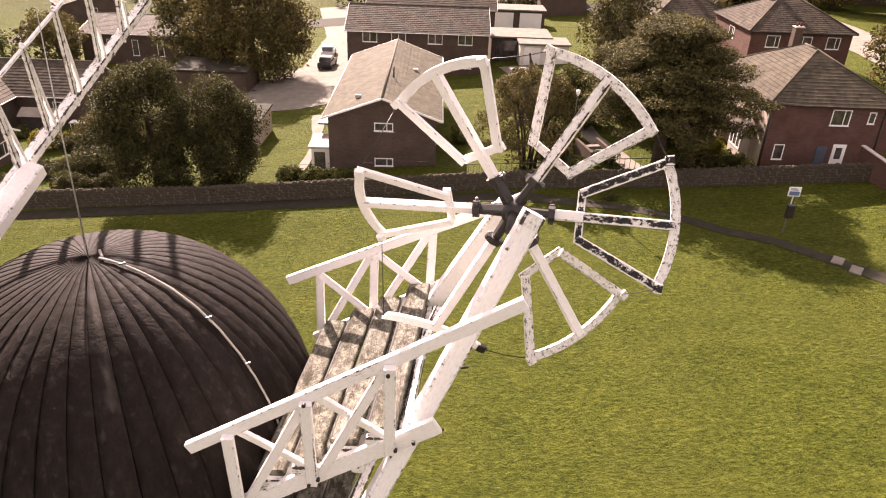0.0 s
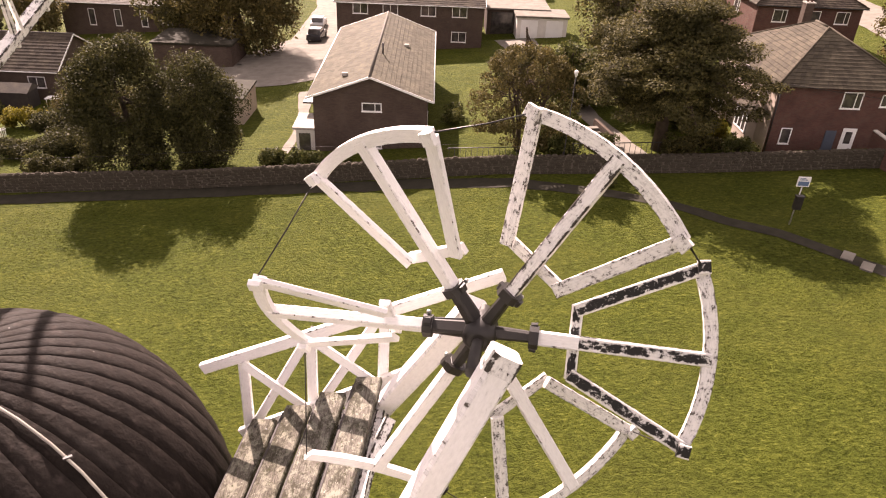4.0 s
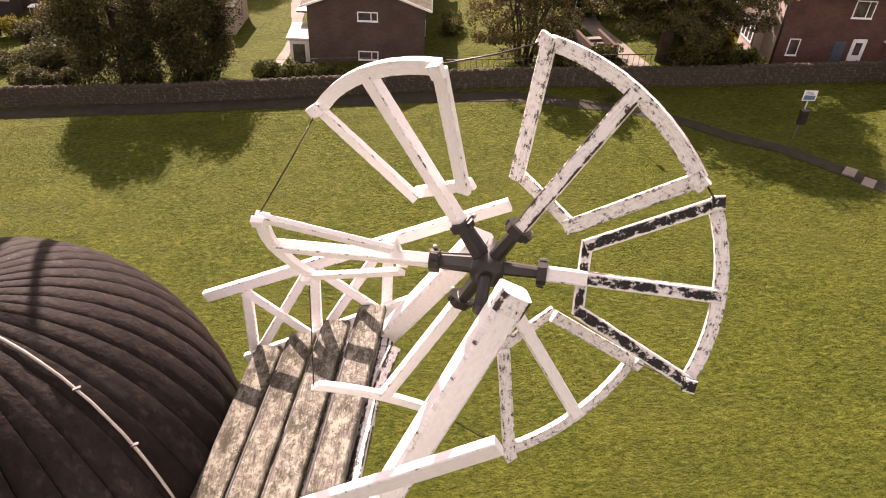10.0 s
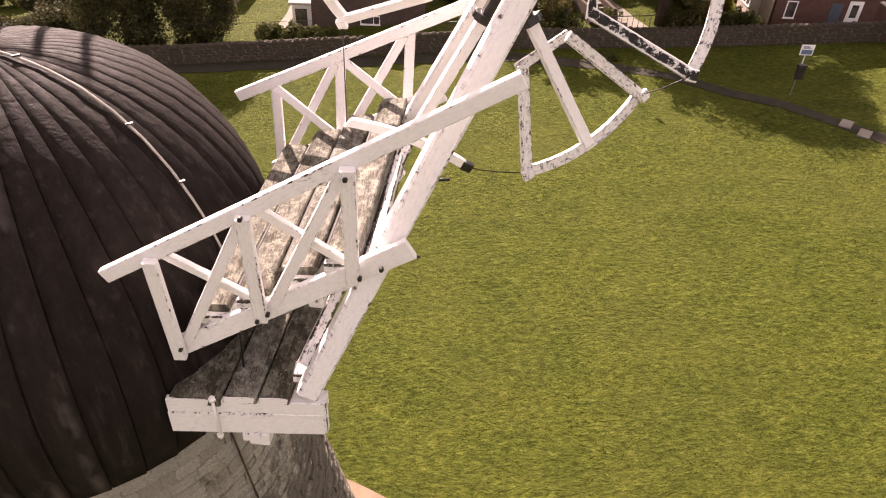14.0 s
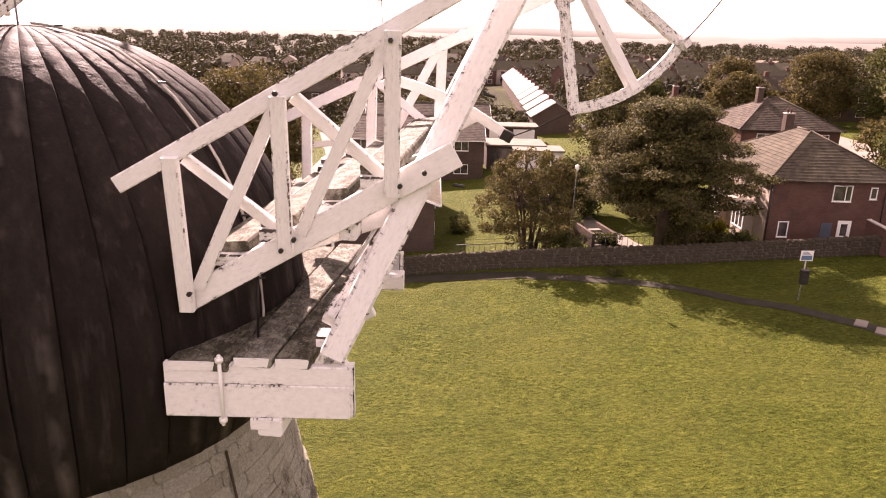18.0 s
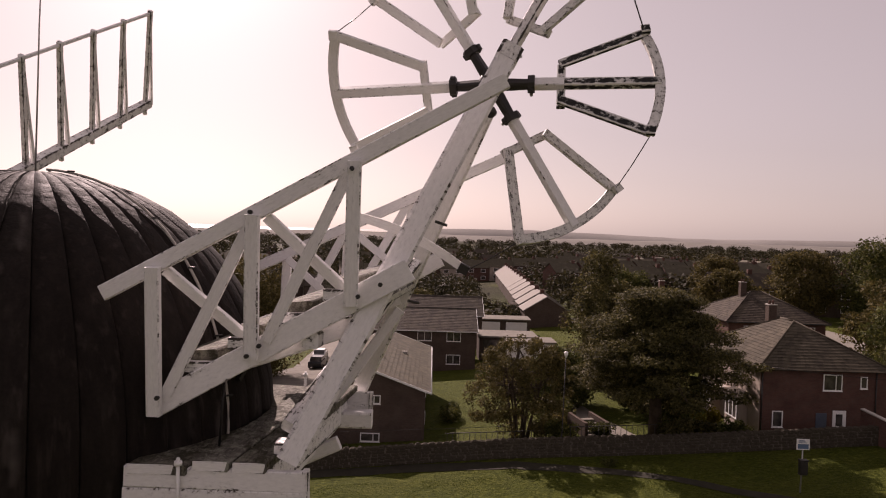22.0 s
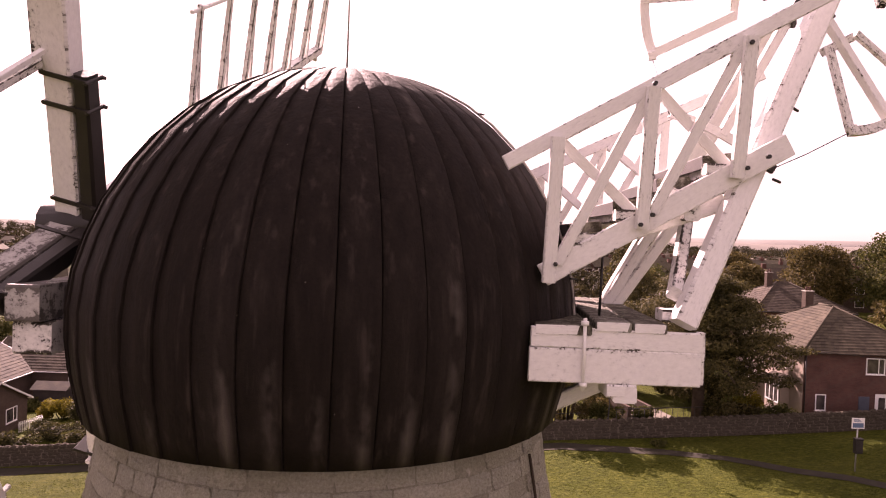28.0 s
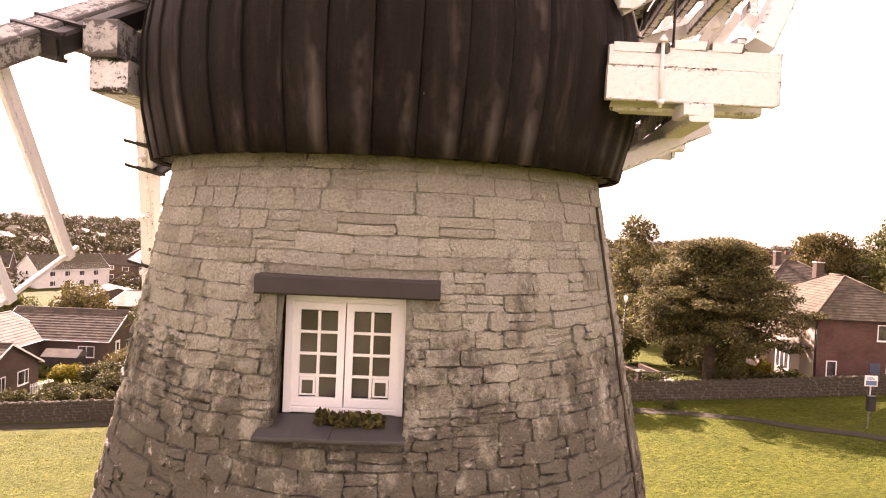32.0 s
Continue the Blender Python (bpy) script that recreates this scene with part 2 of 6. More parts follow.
def stone_mat(name="tower_stone", tint=(1, 1, 1)):
    m, nt, b = mat_base(name, 0.9)
    v = world_coords(nt)
    rnd = per_object(nt)
    tone = ramp(nt, rnd, [(0.0, (0.41, 0.39, 0.31)), (0.35, (0.49, 0.47, 0.38)), (0.7, (0.56, 0.54, 0.445)), (1.0, (0.47, 0.46, 0.39))])
    grain = noise_tex(nt, v, 42, 8, 0.7)
    mid = noise_tex(nt, v, 9, 6, 0.65)
    col = mix(nt, grey(nt, grain, 0.36, 0.64), (0.2, 0.18, 0.145), tone)
    col = mix(nt, 0.55, tone, col)
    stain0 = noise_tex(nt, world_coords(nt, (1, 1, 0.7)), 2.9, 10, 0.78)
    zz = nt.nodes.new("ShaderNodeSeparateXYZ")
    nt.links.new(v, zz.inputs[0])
    low_bias = nt.nodes.new("ShaderNodeMapRange")           # stains get denser and darker low on the tower
    low_bias.inputs["From Min"].default_value, low_bias.inputs["From Max"].default_value = 7.6, 9.9
    low_bias.inputs["To Min"].default_value, low_bias.inputs["To Max"].default_value = 0.19, -0.11
    nt.links.new(zz.outputs["Z"], low_bias.inputs["Value"])
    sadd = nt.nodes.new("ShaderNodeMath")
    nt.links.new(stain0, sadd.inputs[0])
    nt.links.new(low_bias.outputs["Result"], sadd.inputs[1])
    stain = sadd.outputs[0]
    stain_mix = mix(nt, grey(nt, stain, 0.48, 0.6), 0.0, 0.74)
    col = mix(nt, stain_mix, col, (0.085, 0.07, 0.054))
    col = mix(nt, grey(nt, mid, 0.62, 0.72), col, (0.6, 0.57, 0.5))
    col = mix(nt, 1.0, col, tint, "MULTIPLY")
    nt.links.new(col, b.inputs["Base Color"])
    hsum = nt.nodes.new("ShaderNodeMath")
    hsum.operation = "ADD"
    nt.links.new(grain, hsum.inputs[0])
    nt.links.new(mid, hsum.inputs[1])
    bump(nt, b, hsum.outputs[0], 1.0, 0.06)
    return m


def mortar_mat():
    """Lime mortar, pale where clear, stained and darker low down like the stones."""
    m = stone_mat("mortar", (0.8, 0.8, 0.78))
    return m


def grass_mat():
    m, nt, b = mat_base("grass", 0.85)
    v = world_coords(nt)
    big = noise_tex(nt, v, 0.16, 4, 0.6)
    mid = noise_tex(nt, world_coords(nt, (1, 1.5, 1)), 3.4, 7, 0.72)
    fine = noise_tex(nt, world_coords(nt, (1, 1.5, 1)), 13, 6, 0.75)
    col = ramp(nt, fine, [(0.36, (0.0125, 0.018, 0.003)), (0.5, (0.057, 0.069, 0.01)), (0.64, (0.122, 0.137, 0.026))])
    col2 = ramp(nt, mid, [(0.36, (0.02, 0.027, 0.004)), (0.46, (0.056, 0.07, 0.011)), (0.55, (0.084, 0.1, 0.017)), (0.66, (0.155, 0.172, 0.034))])
    col = mix(nt, 0.62, col, col2)
    col = mix(nt, mix(nt, grey(nt, big, 0.42, 0.75), 0.0, 0.4), col, (0.09, 0.094, 0.022))
    patch = noise_tex(nt, world_coords(nt, (1, 1.6, 1)), 0.42, 5, 0.62)          # worn and lusher patches a few metres across
    col = mix(nt, 1.0, col, ramp(nt, patch, [(0.32, (0.84, 0.88, 0.8)), (0.5, (1.0, 1.0, 0.97)), (0.68, (1.16, 1.12, 1.06))]), "MULTIPLY")
    # beyond the first streets the land is dark with hedges, gardens and fields
    g = nt.nodes.new("ShaderNodeNewGeometry")
    sep = nt.nodes.new("ShaderNodeSeparateXYZ")
    nt.links.new(g.outputs["Position"], sep.inputs[0])
    mr = nt.nodes.new("ShaderNodeMapRange")
    mr.inputs["From Min"].default_value, mr.inputs["From Max"].default_value = 130, 210
    nt.links.new(sep.outputs["Y"], mr.inputs["Value"])
    plots = noise_tex(nt, v, 0.012, 4, 0.7)
    land = ramp(nt, plots, [(0.4, (0.02, 0.02, 0.009)), (0.58, (0.035, 0.034, 0.014)), (0.66, (0.07, 0.075, 0.02)), (0.72, (0.05, 0.045, 0.025))])
    col = mix(nt, mr.outputs["Result"], col, land)
    nt.links.new(col, b.inputs["Base Color"])
    b.inputs["Specular IOR Level"].default_value = 0.04
    hsum = nt.nodes.new("ShaderNodeMath")
    hsum.operation = "MULTIPLY_ADD"
    nt.links.new(mid, hsum.inputs[0])
    hsum.inputs[1].default_value = 2.2
    nt.links.new(fine, hsum.inputs[2])
    clump = noise_tex(nt, world_coords(nt, (1, 1.5, 1)), 4.2, 5, 0.65)
    nt.links.new(clump, hsum.inputs[0])
    bump(nt, b, hsum.outputs[0], 1.0, 0.12)
    return m


def leaf_mat(name, dark, lite, other, trans=0.3):
    m, nt, b = mat_base(name, 0.75)
    b.inputs["Specular IOR Level"].default_value = 0.12
    r = island(nt)
    big = noise_tex(nt, world_coords(nt), 0.55, 3)
    col = ramp(nt, r, [(0.0, dark), (0.6, lite), (1.0, other)])
    col = mix(nt, grey(nt, big, 0.3, 0.75), col, dark)
    nt.links.new(col, b.inputs["Base Color"])
    tr = nt.nodes.new("ShaderNodeBsdfTranslucent")
    nt.links.new(col, tr.inputs["Color"])
    ms = nt.nodes.new("ShaderNodeMixShader")
    ms.inputs["Fac"].default_value = trans
    out = nt.nodes["Material Output"]
    nt.links.new(b.outputs["BSDF"], ms.inputs[1])
    nt.links.new(tr.outputs["BSDF"], ms.inputs[2])
    nt.links.new(ms.outputs["Shader"], out.inputs["Surface"])
    return m


def brick_mat(name, c1, c2, mortar, sx=0.225, sz=0.075):
    """Brickwork on far walls, from world position along the wall."""
    m, nt, b = mat_base(name, 0.9)
    g = nt.nodes.new("ShaderNodeNewGeometry")
    sep = nt.nodes.new("ShaderNodeSeparateXYZ")
    nt.links.new(g.outputs["Position"], sep.inputs[0])
    add = nt.nodes.new("ShaderNodeMath")
    nt.links.new(sep.outputs["X"], add.inputs[0])
    nt.links.new(sep.outputs["Y"], add.inputs[1])
    cb = nt.nodes.new("ShaderNodeCombineXYZ")
    nt.links.new(add.outputs[0], cb.inputs["X"])
    nt.links.new(sep.outputs["Z"], cb.inputs["Y"])
    br = nt.nodes.new("ShaderNodeTexBrick")
    br.inputs["Scale"].default_value = 1.0
    br.inputs["Brick Width"].default_value = sx
    br.inputs["Row Height"].default_value = sz
    br.inputs["Mortar Size"].default_value = 0.006
    br.inputs["Color1"].default_value = (*c1, 1)
    br.inputs["Color2"].default_value = (*c2, 1)
    br.inputs["Mortar"].default_value = (*mortar, 1)
    nt.links.new(cb.outputs[0], br.inputs["Vector"])
    v = world_coords(nt)
    big = noise_tex(nt, v, 0.7, 5)
    col = mix(nt, 1.0, br.outputs["Color"], ramp(nt, big, [(0.3, (0.72, 0.7, 0.7)), (0.7, (1, 1, 1))]), "MULTIPLY")
    nt.links.new(col, b.inputs["Base Color"])
    bump(nt, b, br.outputs["Fac"], 0.3, 0.01)
    return m


def roof_mat(name, dark, lite, moss=(0.2, 0.16, 0.1)):
    m, nt, b = mat_base(name, 0.85)
    v = world_coords(nt)
    r = island(nt)
    col = mix(nt, r, dark, lite)
    col = mix(nt, grey(nt, noise_tex(nt, v, 0.8, 6, 0.7), 0.5, 0.7), col, moss)
    fine = noise_tex(nt, v, 8, 5)
    col = mix(nt, 0.3, col, ramp(nt, fine, [(0.35, dark), (0.7, lite)]))
    nt.links.new(col, b.inputs["Base Color"])
    bump(nt, b, fine, 0.3, 0.02)
    return m


def glass_mat():
    m, nt, b = mat_base("window_glass", 0.06)
    b.inputs["Base Color"].default_value = (0.03, 0.03, 0.032, 1)
    b.inputs["Specular IOR Level"].default_value = 0.7
    n = noise_tex(nt, world_coords(nt), 1.7, 2)
    nt.links.new(ramp(nt, n, [(0.35, (0.035, 0.031, 0.03)), (0.7, (0.095, 0.083, 0.075))]), b.inputs["Base Color"])
    return m


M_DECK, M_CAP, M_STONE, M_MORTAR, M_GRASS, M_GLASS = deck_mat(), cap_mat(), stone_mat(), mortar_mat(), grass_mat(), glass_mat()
M_WALLSTONE = stone_mat("boundary_stone", (0.4, 0.375, 0.35))
M_LINTEL = plain_mat("dark_timber", (0.035, 0.028, 0.026), 0.75, 0, 0.4, 10)
M_SLATE = plain_mat("slate", (0.05, 0.047, 0.047), 0.6, 0, 0.35, 10)
M_PVC = plain_mat("white_frame", (0.8, 0.79, 0.77), 0.4, 0, 0.08, 5)
M_BRICK = brick_mat("brown_brick", (0.084, 0.059, 0.047), (0.108, 0.076, 0.06), (0.11, 0.092, 0.077))
M_REDBRICK = brick_mat("red_brick", (0.105, 0.052, 0.042), (0.135, 0.067, 0.053), (0.115, 0.095, 0.08))
M_RENDER = plain_mat("pale_render", (0.4, 0.33, 0.28), 0.9, 0, 0.2, 4)
M_WHITEWALL = plain_mat("white_render", (0.68, 0.65, 0.6), 0.9, 0, 0.15, 4)
M_TILE = roof_mat("brown_roof_tile", (0.054, 0.047, 0.033), (0.107, 0.094, 0.067), (0.148, 0.13, 0.088))
M_TILE_MID = roof_mat("weathered_brown_tile", (0.044, 0.037, 0.027), (0.092, 0.077, 0.056), (0.13, 0.11, 0.078))
M_TILE_DARK = roof_mat("dark_roof_tile", (0.034, 0.028, 0.022), (0.085, 0.068, 0.053), (0.12, 0.099, 0.07))
M_WALLMORTAR = plain_mat("wall_mortar", (0.12, 0.105, 0.085), 0.95, 0, 0.35, 14)
M_TILE_GREY = roof_mat("grey_roof_tile", (0.07, 0.062, 0.055), (0.13, 0.115, 0.1), (0.15, 0.13, 0.1))
M_TILE_PALE = roof_mat("pale_roof_tile", (0.2, 0.185, 0.165), (0.29, 0.265, 0.24), (0.24, 0.21, 0.17))
M_LEAD = plain_mat("pale_ridge", (0.4, 0.37, 0.33), 0.8, 0, 0.3, 8)
M_ASPHALT = plain_mat("asphalt", (0.034, 0.031, 0.022), 0.9, 0, 0.35, 6)
M_PAVE = plain_mat("concrete", (0.185, 0.168, 0.142), 0.9, 0, 0.3, 4)
M_BARK = plain_mat("bark", (0.07, 0.052, 0.038), 0.95, 0, 0.45, 12)
M_LEAF_A = leaf_mat("olive_leaves", (0.036, 0.042, 0.013), (0.105, 0.11, 0.031), (0.185, 0.165, 0.05))
M_LEAF_B = leaf_mat("dark_needles", (0.036, 0.034, 0.014), (0.122, 0.108, 0.039), (0.225, 0.19, 0.068))
M_LEAF_C = leaf_mat("autumn_leaves", (0.05, 0.043, 0.016), (0.132, 0.107, 0.036), (0.22, 0.168, 0.057))
M_LEAF_D = leaf_mat("shaded_leaves", (0.024, 0.025, 0.01), (0.074, 0.07, 0.024), (0.13, 0.115, 0.04))
M_LEAF_Y = leaf_mat("golden_leaves", (0.09, 0.075, 0.01), (0.22, 0.185, 0.02), (0.32, 0.27, 0.035))
M_LEAF_W = leaf_mat("distant_leaves", (0.018, 0.017, 0.008), (0.046, 0.041, 0.018), (0.08, 0.066, 0.028))
M_CARDARK = plain_mat("dark_car_paint", (0.03, 0.03, 0.035), 0.25, 0.2, 0.2, 3)
M_CARLIGHT = plain_mat("silver_car_paint", (0.45, 0.45, 0.45), 0.3, 0.5, 0.1, 3)
M_RUBBER = plain_mat("rubber", (0.02, 0.02, 0.02), 0.8)
M_BLUE = plain_mat("blue_sign", (0.09, 0.15, 0.25), 0.4, 0, 0.1)
M_SLATEBLUE = plain_mat("faded_blue_paint", (0.06, 0.075, 0.1), 0.6, 0, 0.25)
M_EARTH = plain_mat("bare_earth", (0.2, 0.145, 0.1), 0.95, 0, 0.3, 5)
M_GALV = plain_mat("galvanised", (0.4, 0.39, 0.37), 0.5, 0.6, 0.15)
# ---- building tools ----
def ground_z(x, y):
    """The height of the ground: it falls to the west and, beyond the boundary wall, to the north."""
    gx = min(max(x, -70.0), 60.0)
    return -0.3 + 0.075 * (gx - 21.0) - 0.045 * min(max(y - 48.0, 0.0), 80.0)


def thing(name, label, category, at=(0, 0, 0), turn=0, group="", kind=""):
    ob = new(name)
    ob.empty_display_size = 0.2
    ob.matrix_world = pose(*at, 0, 0, turn)
    return tagged(ob, label, category, group, kind)


def mesh_of(name, bm, material):
    me = bpy.data.meshes.new(name)
    bm.normal_update()
    bm.to_mesh(me)
    bm.free()
    me.materials.append(material)
    return me


def part(name, bm, material, parent=None, label="", m=None):
    """Links a bmesh (or a mesh) as one object under a thing or a part."""
    me = mesh_of(name, bm, material) if isinstance(bm, bmesh.types.BMesh) else bm
    ob = new(name, me)
    if parent is not None:
        ob.parent = parent
    if m is not None:
        ob.matrix_basis = m
    if label:
        tagged(ob, label)
    return ob


def solo(name, bm, material, label, category, kind="", group=""):
    return tagged(part(name, bm, material), label, category, group, kind)


def frame_axes(p0, p1, up=(0, 0, 1)):
    d = (Vector(p1) - Vector(p0)).normalized()
    u = Vector(up)
    if abs(d.dot(u)) > 0.98:
        u = Vector((0, 1, 0)) if abs(d.y) < 0.9 else Vector((1, 0, 0))
    s = d.cross(u).normalized()
    return d, s, s.cross(d).normalized()


def beam(p0, p1, w, h, up=(0, 0, 1), ch=None, bm=None, taper=1.0):
    """A squared timber from p0 to p1 with chamfered edges: w across, h along up."""
    bm = bm or bmesh.new()
    ch = min(w, h) * 0.12 if ch is None else ch
    d, s, u = frame_axes(p0, p1, up)
    a, b = w / 2, h / 2
    sec = [(-a + ch, -b), (a - ch, -b), (a, -b + ch), (a, b - ch), (a - ch, b), (-a + ch, b), (-a, b - ch), (-a, -b + ch)]
    rings = []
    for p, k in ((p0, 1.0), (p1, taper)):
        rings.append([bm.verts.new(Vector(p) + s * x * k + u * y * k) for x, y in sec])
    uv = bm.loops.layers.uv.verify()           # u along the timber in metres, v across each side (odd bands: chamfers)
    u0 = Vector(p0).dot(Vector((7.3, 3.1, 5.7)))
    u1 = u0 + (Vector(p1) - Vector(p0)).length
    fs = []
    for i in range(8):
        j = (i + 1) % 8
        f = bm.faces.new((rings[0][i], rings[0][j], rings[1][j], rings[1][i]))
        va, vb = (i, i + 0.999) if i % 2 == 0 else (i - 0.001, i - 0.001)
        for lp, c in zip(f.loops, ((u0, va), (u0, vb), (u1, vb), (u1, va))):
            lp[uv].uv = c
        fs.append(f)
    for ring in (rings[0][::-1], rings[1]):
        f = bm.faces.new(ring)
        for k, lp in enumerate(f.loops):
            lp[uv].uv = (u0 + 0.03 * k, 0.1 * k)
        fs.append(f)
    bmesh.ops.recalc_face_normals(bm, faces=fs)
    return bm


def block(x0, x1, y0, y1, z0, z1, ch=0.01, bm=None):
    """An upright block with chamfered long edges."""
    ym, zm = (y0 + y1) / 2, (z0 + z1) / 2
    return beam((x0, ym, zm), (x1, ym, zm), y1 - y0, z1 - z0, (0, 0, 1), ch, bm)


def tube(points, radii, n=8, bm=None, cap=True):
    bm = bm or bmesh.new()
    pts = [Vector(p) for p in points]
    radii = radii if isinstance(radii, (list, tuple)) else [radii] * len(pts)
    rings = []
    for i, p in enumerate(pts):
        a = pts[max(i - 1, 0)]
        b = pts[min(i + 1, len(pts) - 1)]
        d, s, u = frame_axes(a, b)
        rings.append([bm.verts.new(p + (s * math.cos(2 * math.pi * k / n) + u * math.sin(2 * math.pi * k / n)) * radii[i]) for k in range(n)])
    for r0, r1 in zip(rings, rings[1:]):
        for k in range(n):
            f = bm.faces.new((r0[k], r0[(k + 1) % n], r1[(k + 1) % n], r1[k]))
            f.smooth = True
    if cap:
        bm.faces.new(rings[0][::-1])
        bm.faces.new(rings[-1])
    return bm


def prism(poly, axis, a, b, bm=None):
    """A flat outline pushed from a to b along an axis; the outline is in the other two axes."""
    bm = bm or bmesh.new()

    def at(p, v):
        if axis == "x":
            return Vector((v, p[0], p[1]))
        if axis == "y":
            return Vector((p[0], v, p[1]))
        return Vector((p[0], p[1], v))
    r0, r1 = [bm.verts.new(at(p, a)) for p in poly], [bm.verts.new(at(p, b)) for p in poly]
    n, fs = len(poly), []
    for i in range(n):
        fs.append(bm.faces.new((r0[i], r0[(i + 1) % n], r1[(i + 1) % n], r1[i])))
    fs += [bm.faces.new(r0[::-1]), bm.faces.new(r1)]
    bmesh.ops.recalc_face_normals(bm, faces=fs)
    return bm


def raw_mesh(name, verts, faces, material, smooth=False):
    me = bpy.data.meshes.new(name)
    me.from_pydata([tuple(v) for v in verts], [], [tuple(f) for f in faces])
    me.materials.append(material)
    if smooth:
        me.shade_smooth()
    return me


def quads_mesh(name, corners, material):
    """A mesh of loose quads from an array (n, 4, 3)."""
    n = len(corners)
    me = bpy.data.meshes.new(name)
    me.vertices.add(n * 4)
    me.vertices.foreach_set("co", np.ascontiguousarray(corners, dtype=np.float32).ravel())
    me.loops.add(n * 4)
    me.loops.foreach_set("vertex_index", np.arange(n * 4, dtype=np.int32))
    me.polygons.add(n)
    me.polygons.foreach_set("loop_start", np.arange(0, n * 4, 4, dtype=np.int32))
    me.update(calc_edges=True)
    me.materials.append(material)
    return me
# ---- ground ----
def grid_ground():
    def steps(cuts):
        out = []
        for a, b, n in cuts:
            out += list(np.linspace(a, b, n, endpoint=False))
        return out + [cuts[-1][1]]
    xs = steps([(-4200, -900, 6), (-900, -160, 8), (-160, -70, 6), (-70, 70, 56), (70, 160, 6), (160, 900, 8), (900, 4200, 6)])
    ys = steps([(-1500, -200, 4), (-200, -20, 5), (-20, 50, 30), (50, 130, 30), (130, 900, 12), (900, 4600, 10)])
    vs = []
    for y in ys:
        for x in xs:
            z = ground_z(x, y)
            far = max(0.0, min(1.0, (math.hypot(x, y) - 170) / 500))
            z = z * (1 - far) + -9.0 * far
            if -60 < x < 60 and -10 < y < 110:
                z += 0.05 * noise.noise((x * 0.16, y * 0.16, 0.0))
            vs.append((x, y, z))
    w = len(xs)
    fs = [(r * w + c, r * w + c + 1, (r + 1) * w + c + 1, (r + 1) * w + c) for r in range(len(ys) - 1) for c in range(w - 1)]
    return raw_mesh("ground", vs, fs, M_GRASS, True)


tagged(part("ground", grid_ground(), None), "mown green lawn falling gently towards the houses", "lawn", kind="structure")


def strip(name, line, material, lift, label, category, n=None):
    """A band laid on the ground along rows of (x, y, half width)."""
    vs, fs = [], []
    pts = []
    for (x0, y0, w0), (x1, y1, w1) in zip(line, line[1:]):
        k = max(2, int(math.hypot(x1 - x0, y1 - y0) / 1.2))
        pts += [(x0 + (x1 - x0) * i / k, y0 + (y1 - y0) * i / k, w0 + (w1 - w0) * i / k) for i in range(k)]
    pts.append(line[-1])
    cross = 4
    for i, (x, y, w) in enumerate(pts):
        a, b = pts[max(i - 1, 0)], pts[min(i + 1, len(pts) - 1)]
        dx, dy = b[0] - a[0], b[1] - a[1]
        L = math.hypot(dx, dy)
        for j in range(cross + 1):
            s = (j / cross * 2 - 1) * w + (0.2 * noise.noise((x * 0.9, y * 0.9, j * 3.0)) if j in (0, cross) else 0)
            px, py = x - dy / L * s, y + dx / L * s
            vs.append((px, py, ground_z(px, py) + lift + 0.05 * noise.noise((px * 0.16, py * 0.16, 0.0))))
    c = cross + 1
    fs = [(i * c + j, i * c + j + 1, (i + 1) * c + j + 1, (i + 1) * c + j) for i in range(len(pts) - 1) for j in range(cross)]
    return tagged(part(name, raw_mesh(name, vs, fs, material, True), None), label, category, kind="structure")


strip("path", [(-75, 44.75, 0.75), (-20, 44.6, 0.75), (0, 44.9, 0.75), (6, 44.6, 0.7), (12, 42.5, 0.5), (15.1, 41.0, 0.45), (17.6, 38.5, 0.5), (20.1, 37.0, 0.5), (23.0, 33.6, 0.5), (30, 24.5, 0.55), (40, 12, 0.55)], M_ASPHALT, 0.03,
      "dark asphalt footpath beside the boundary wall", "path")
strip("yard", [(-24, 72, 3.5), (-17, 77, 7.5), (-13, 92, 4.5), (-14, 118, 4.0), (-20, 150, 4)], M_PAVE, 0.05, "pale concrete parking yard between the houses", "yard")
strip("driveway", [(-10.4, 47.5, 0.3), (-10.2, 58, 0.35), (-11.5, 68, 0.7)], M_PAVE, 0.06, "pale concrete drive beside the house", "drive")
strip("driveway", [(15.0, 48, 0.7), (13.4, 56, 0.8), (12.0, 70, 0.9), (10, 88, 2.4)], M_PAVE, 0.06, "pale concrete garden walk between the trees", "drive")
strip("road", [(47, 46, 3.2), (50, 62, 3.2), (55, 90, 3.4), (62, 140, 3.6)], M_PAVE, 0.06, "worn concrete side street beside the red houses", "road")
strip("road", [(-75, 128, 4), (60, 140, 4), (200, 160, 4)], M_ASPHALT, 0.08, "asphalt street behind the houses", "road")
for sx, sy, sr in ((22.5, 34.3, 52), (22.95, 33.2, 52)):
    z = ground_z(sx, sy)
    tagged(part("paving_slab", block(-0.42, 0.42, -0.3, 0.3, -0.05, 0.035, 0.02), M_PAVE, None, "", pose(sx, sy, z + 0.06, 0, -4, sr)), "pale concrete slab set in the footpath", "paving slab", "slabs in the path")


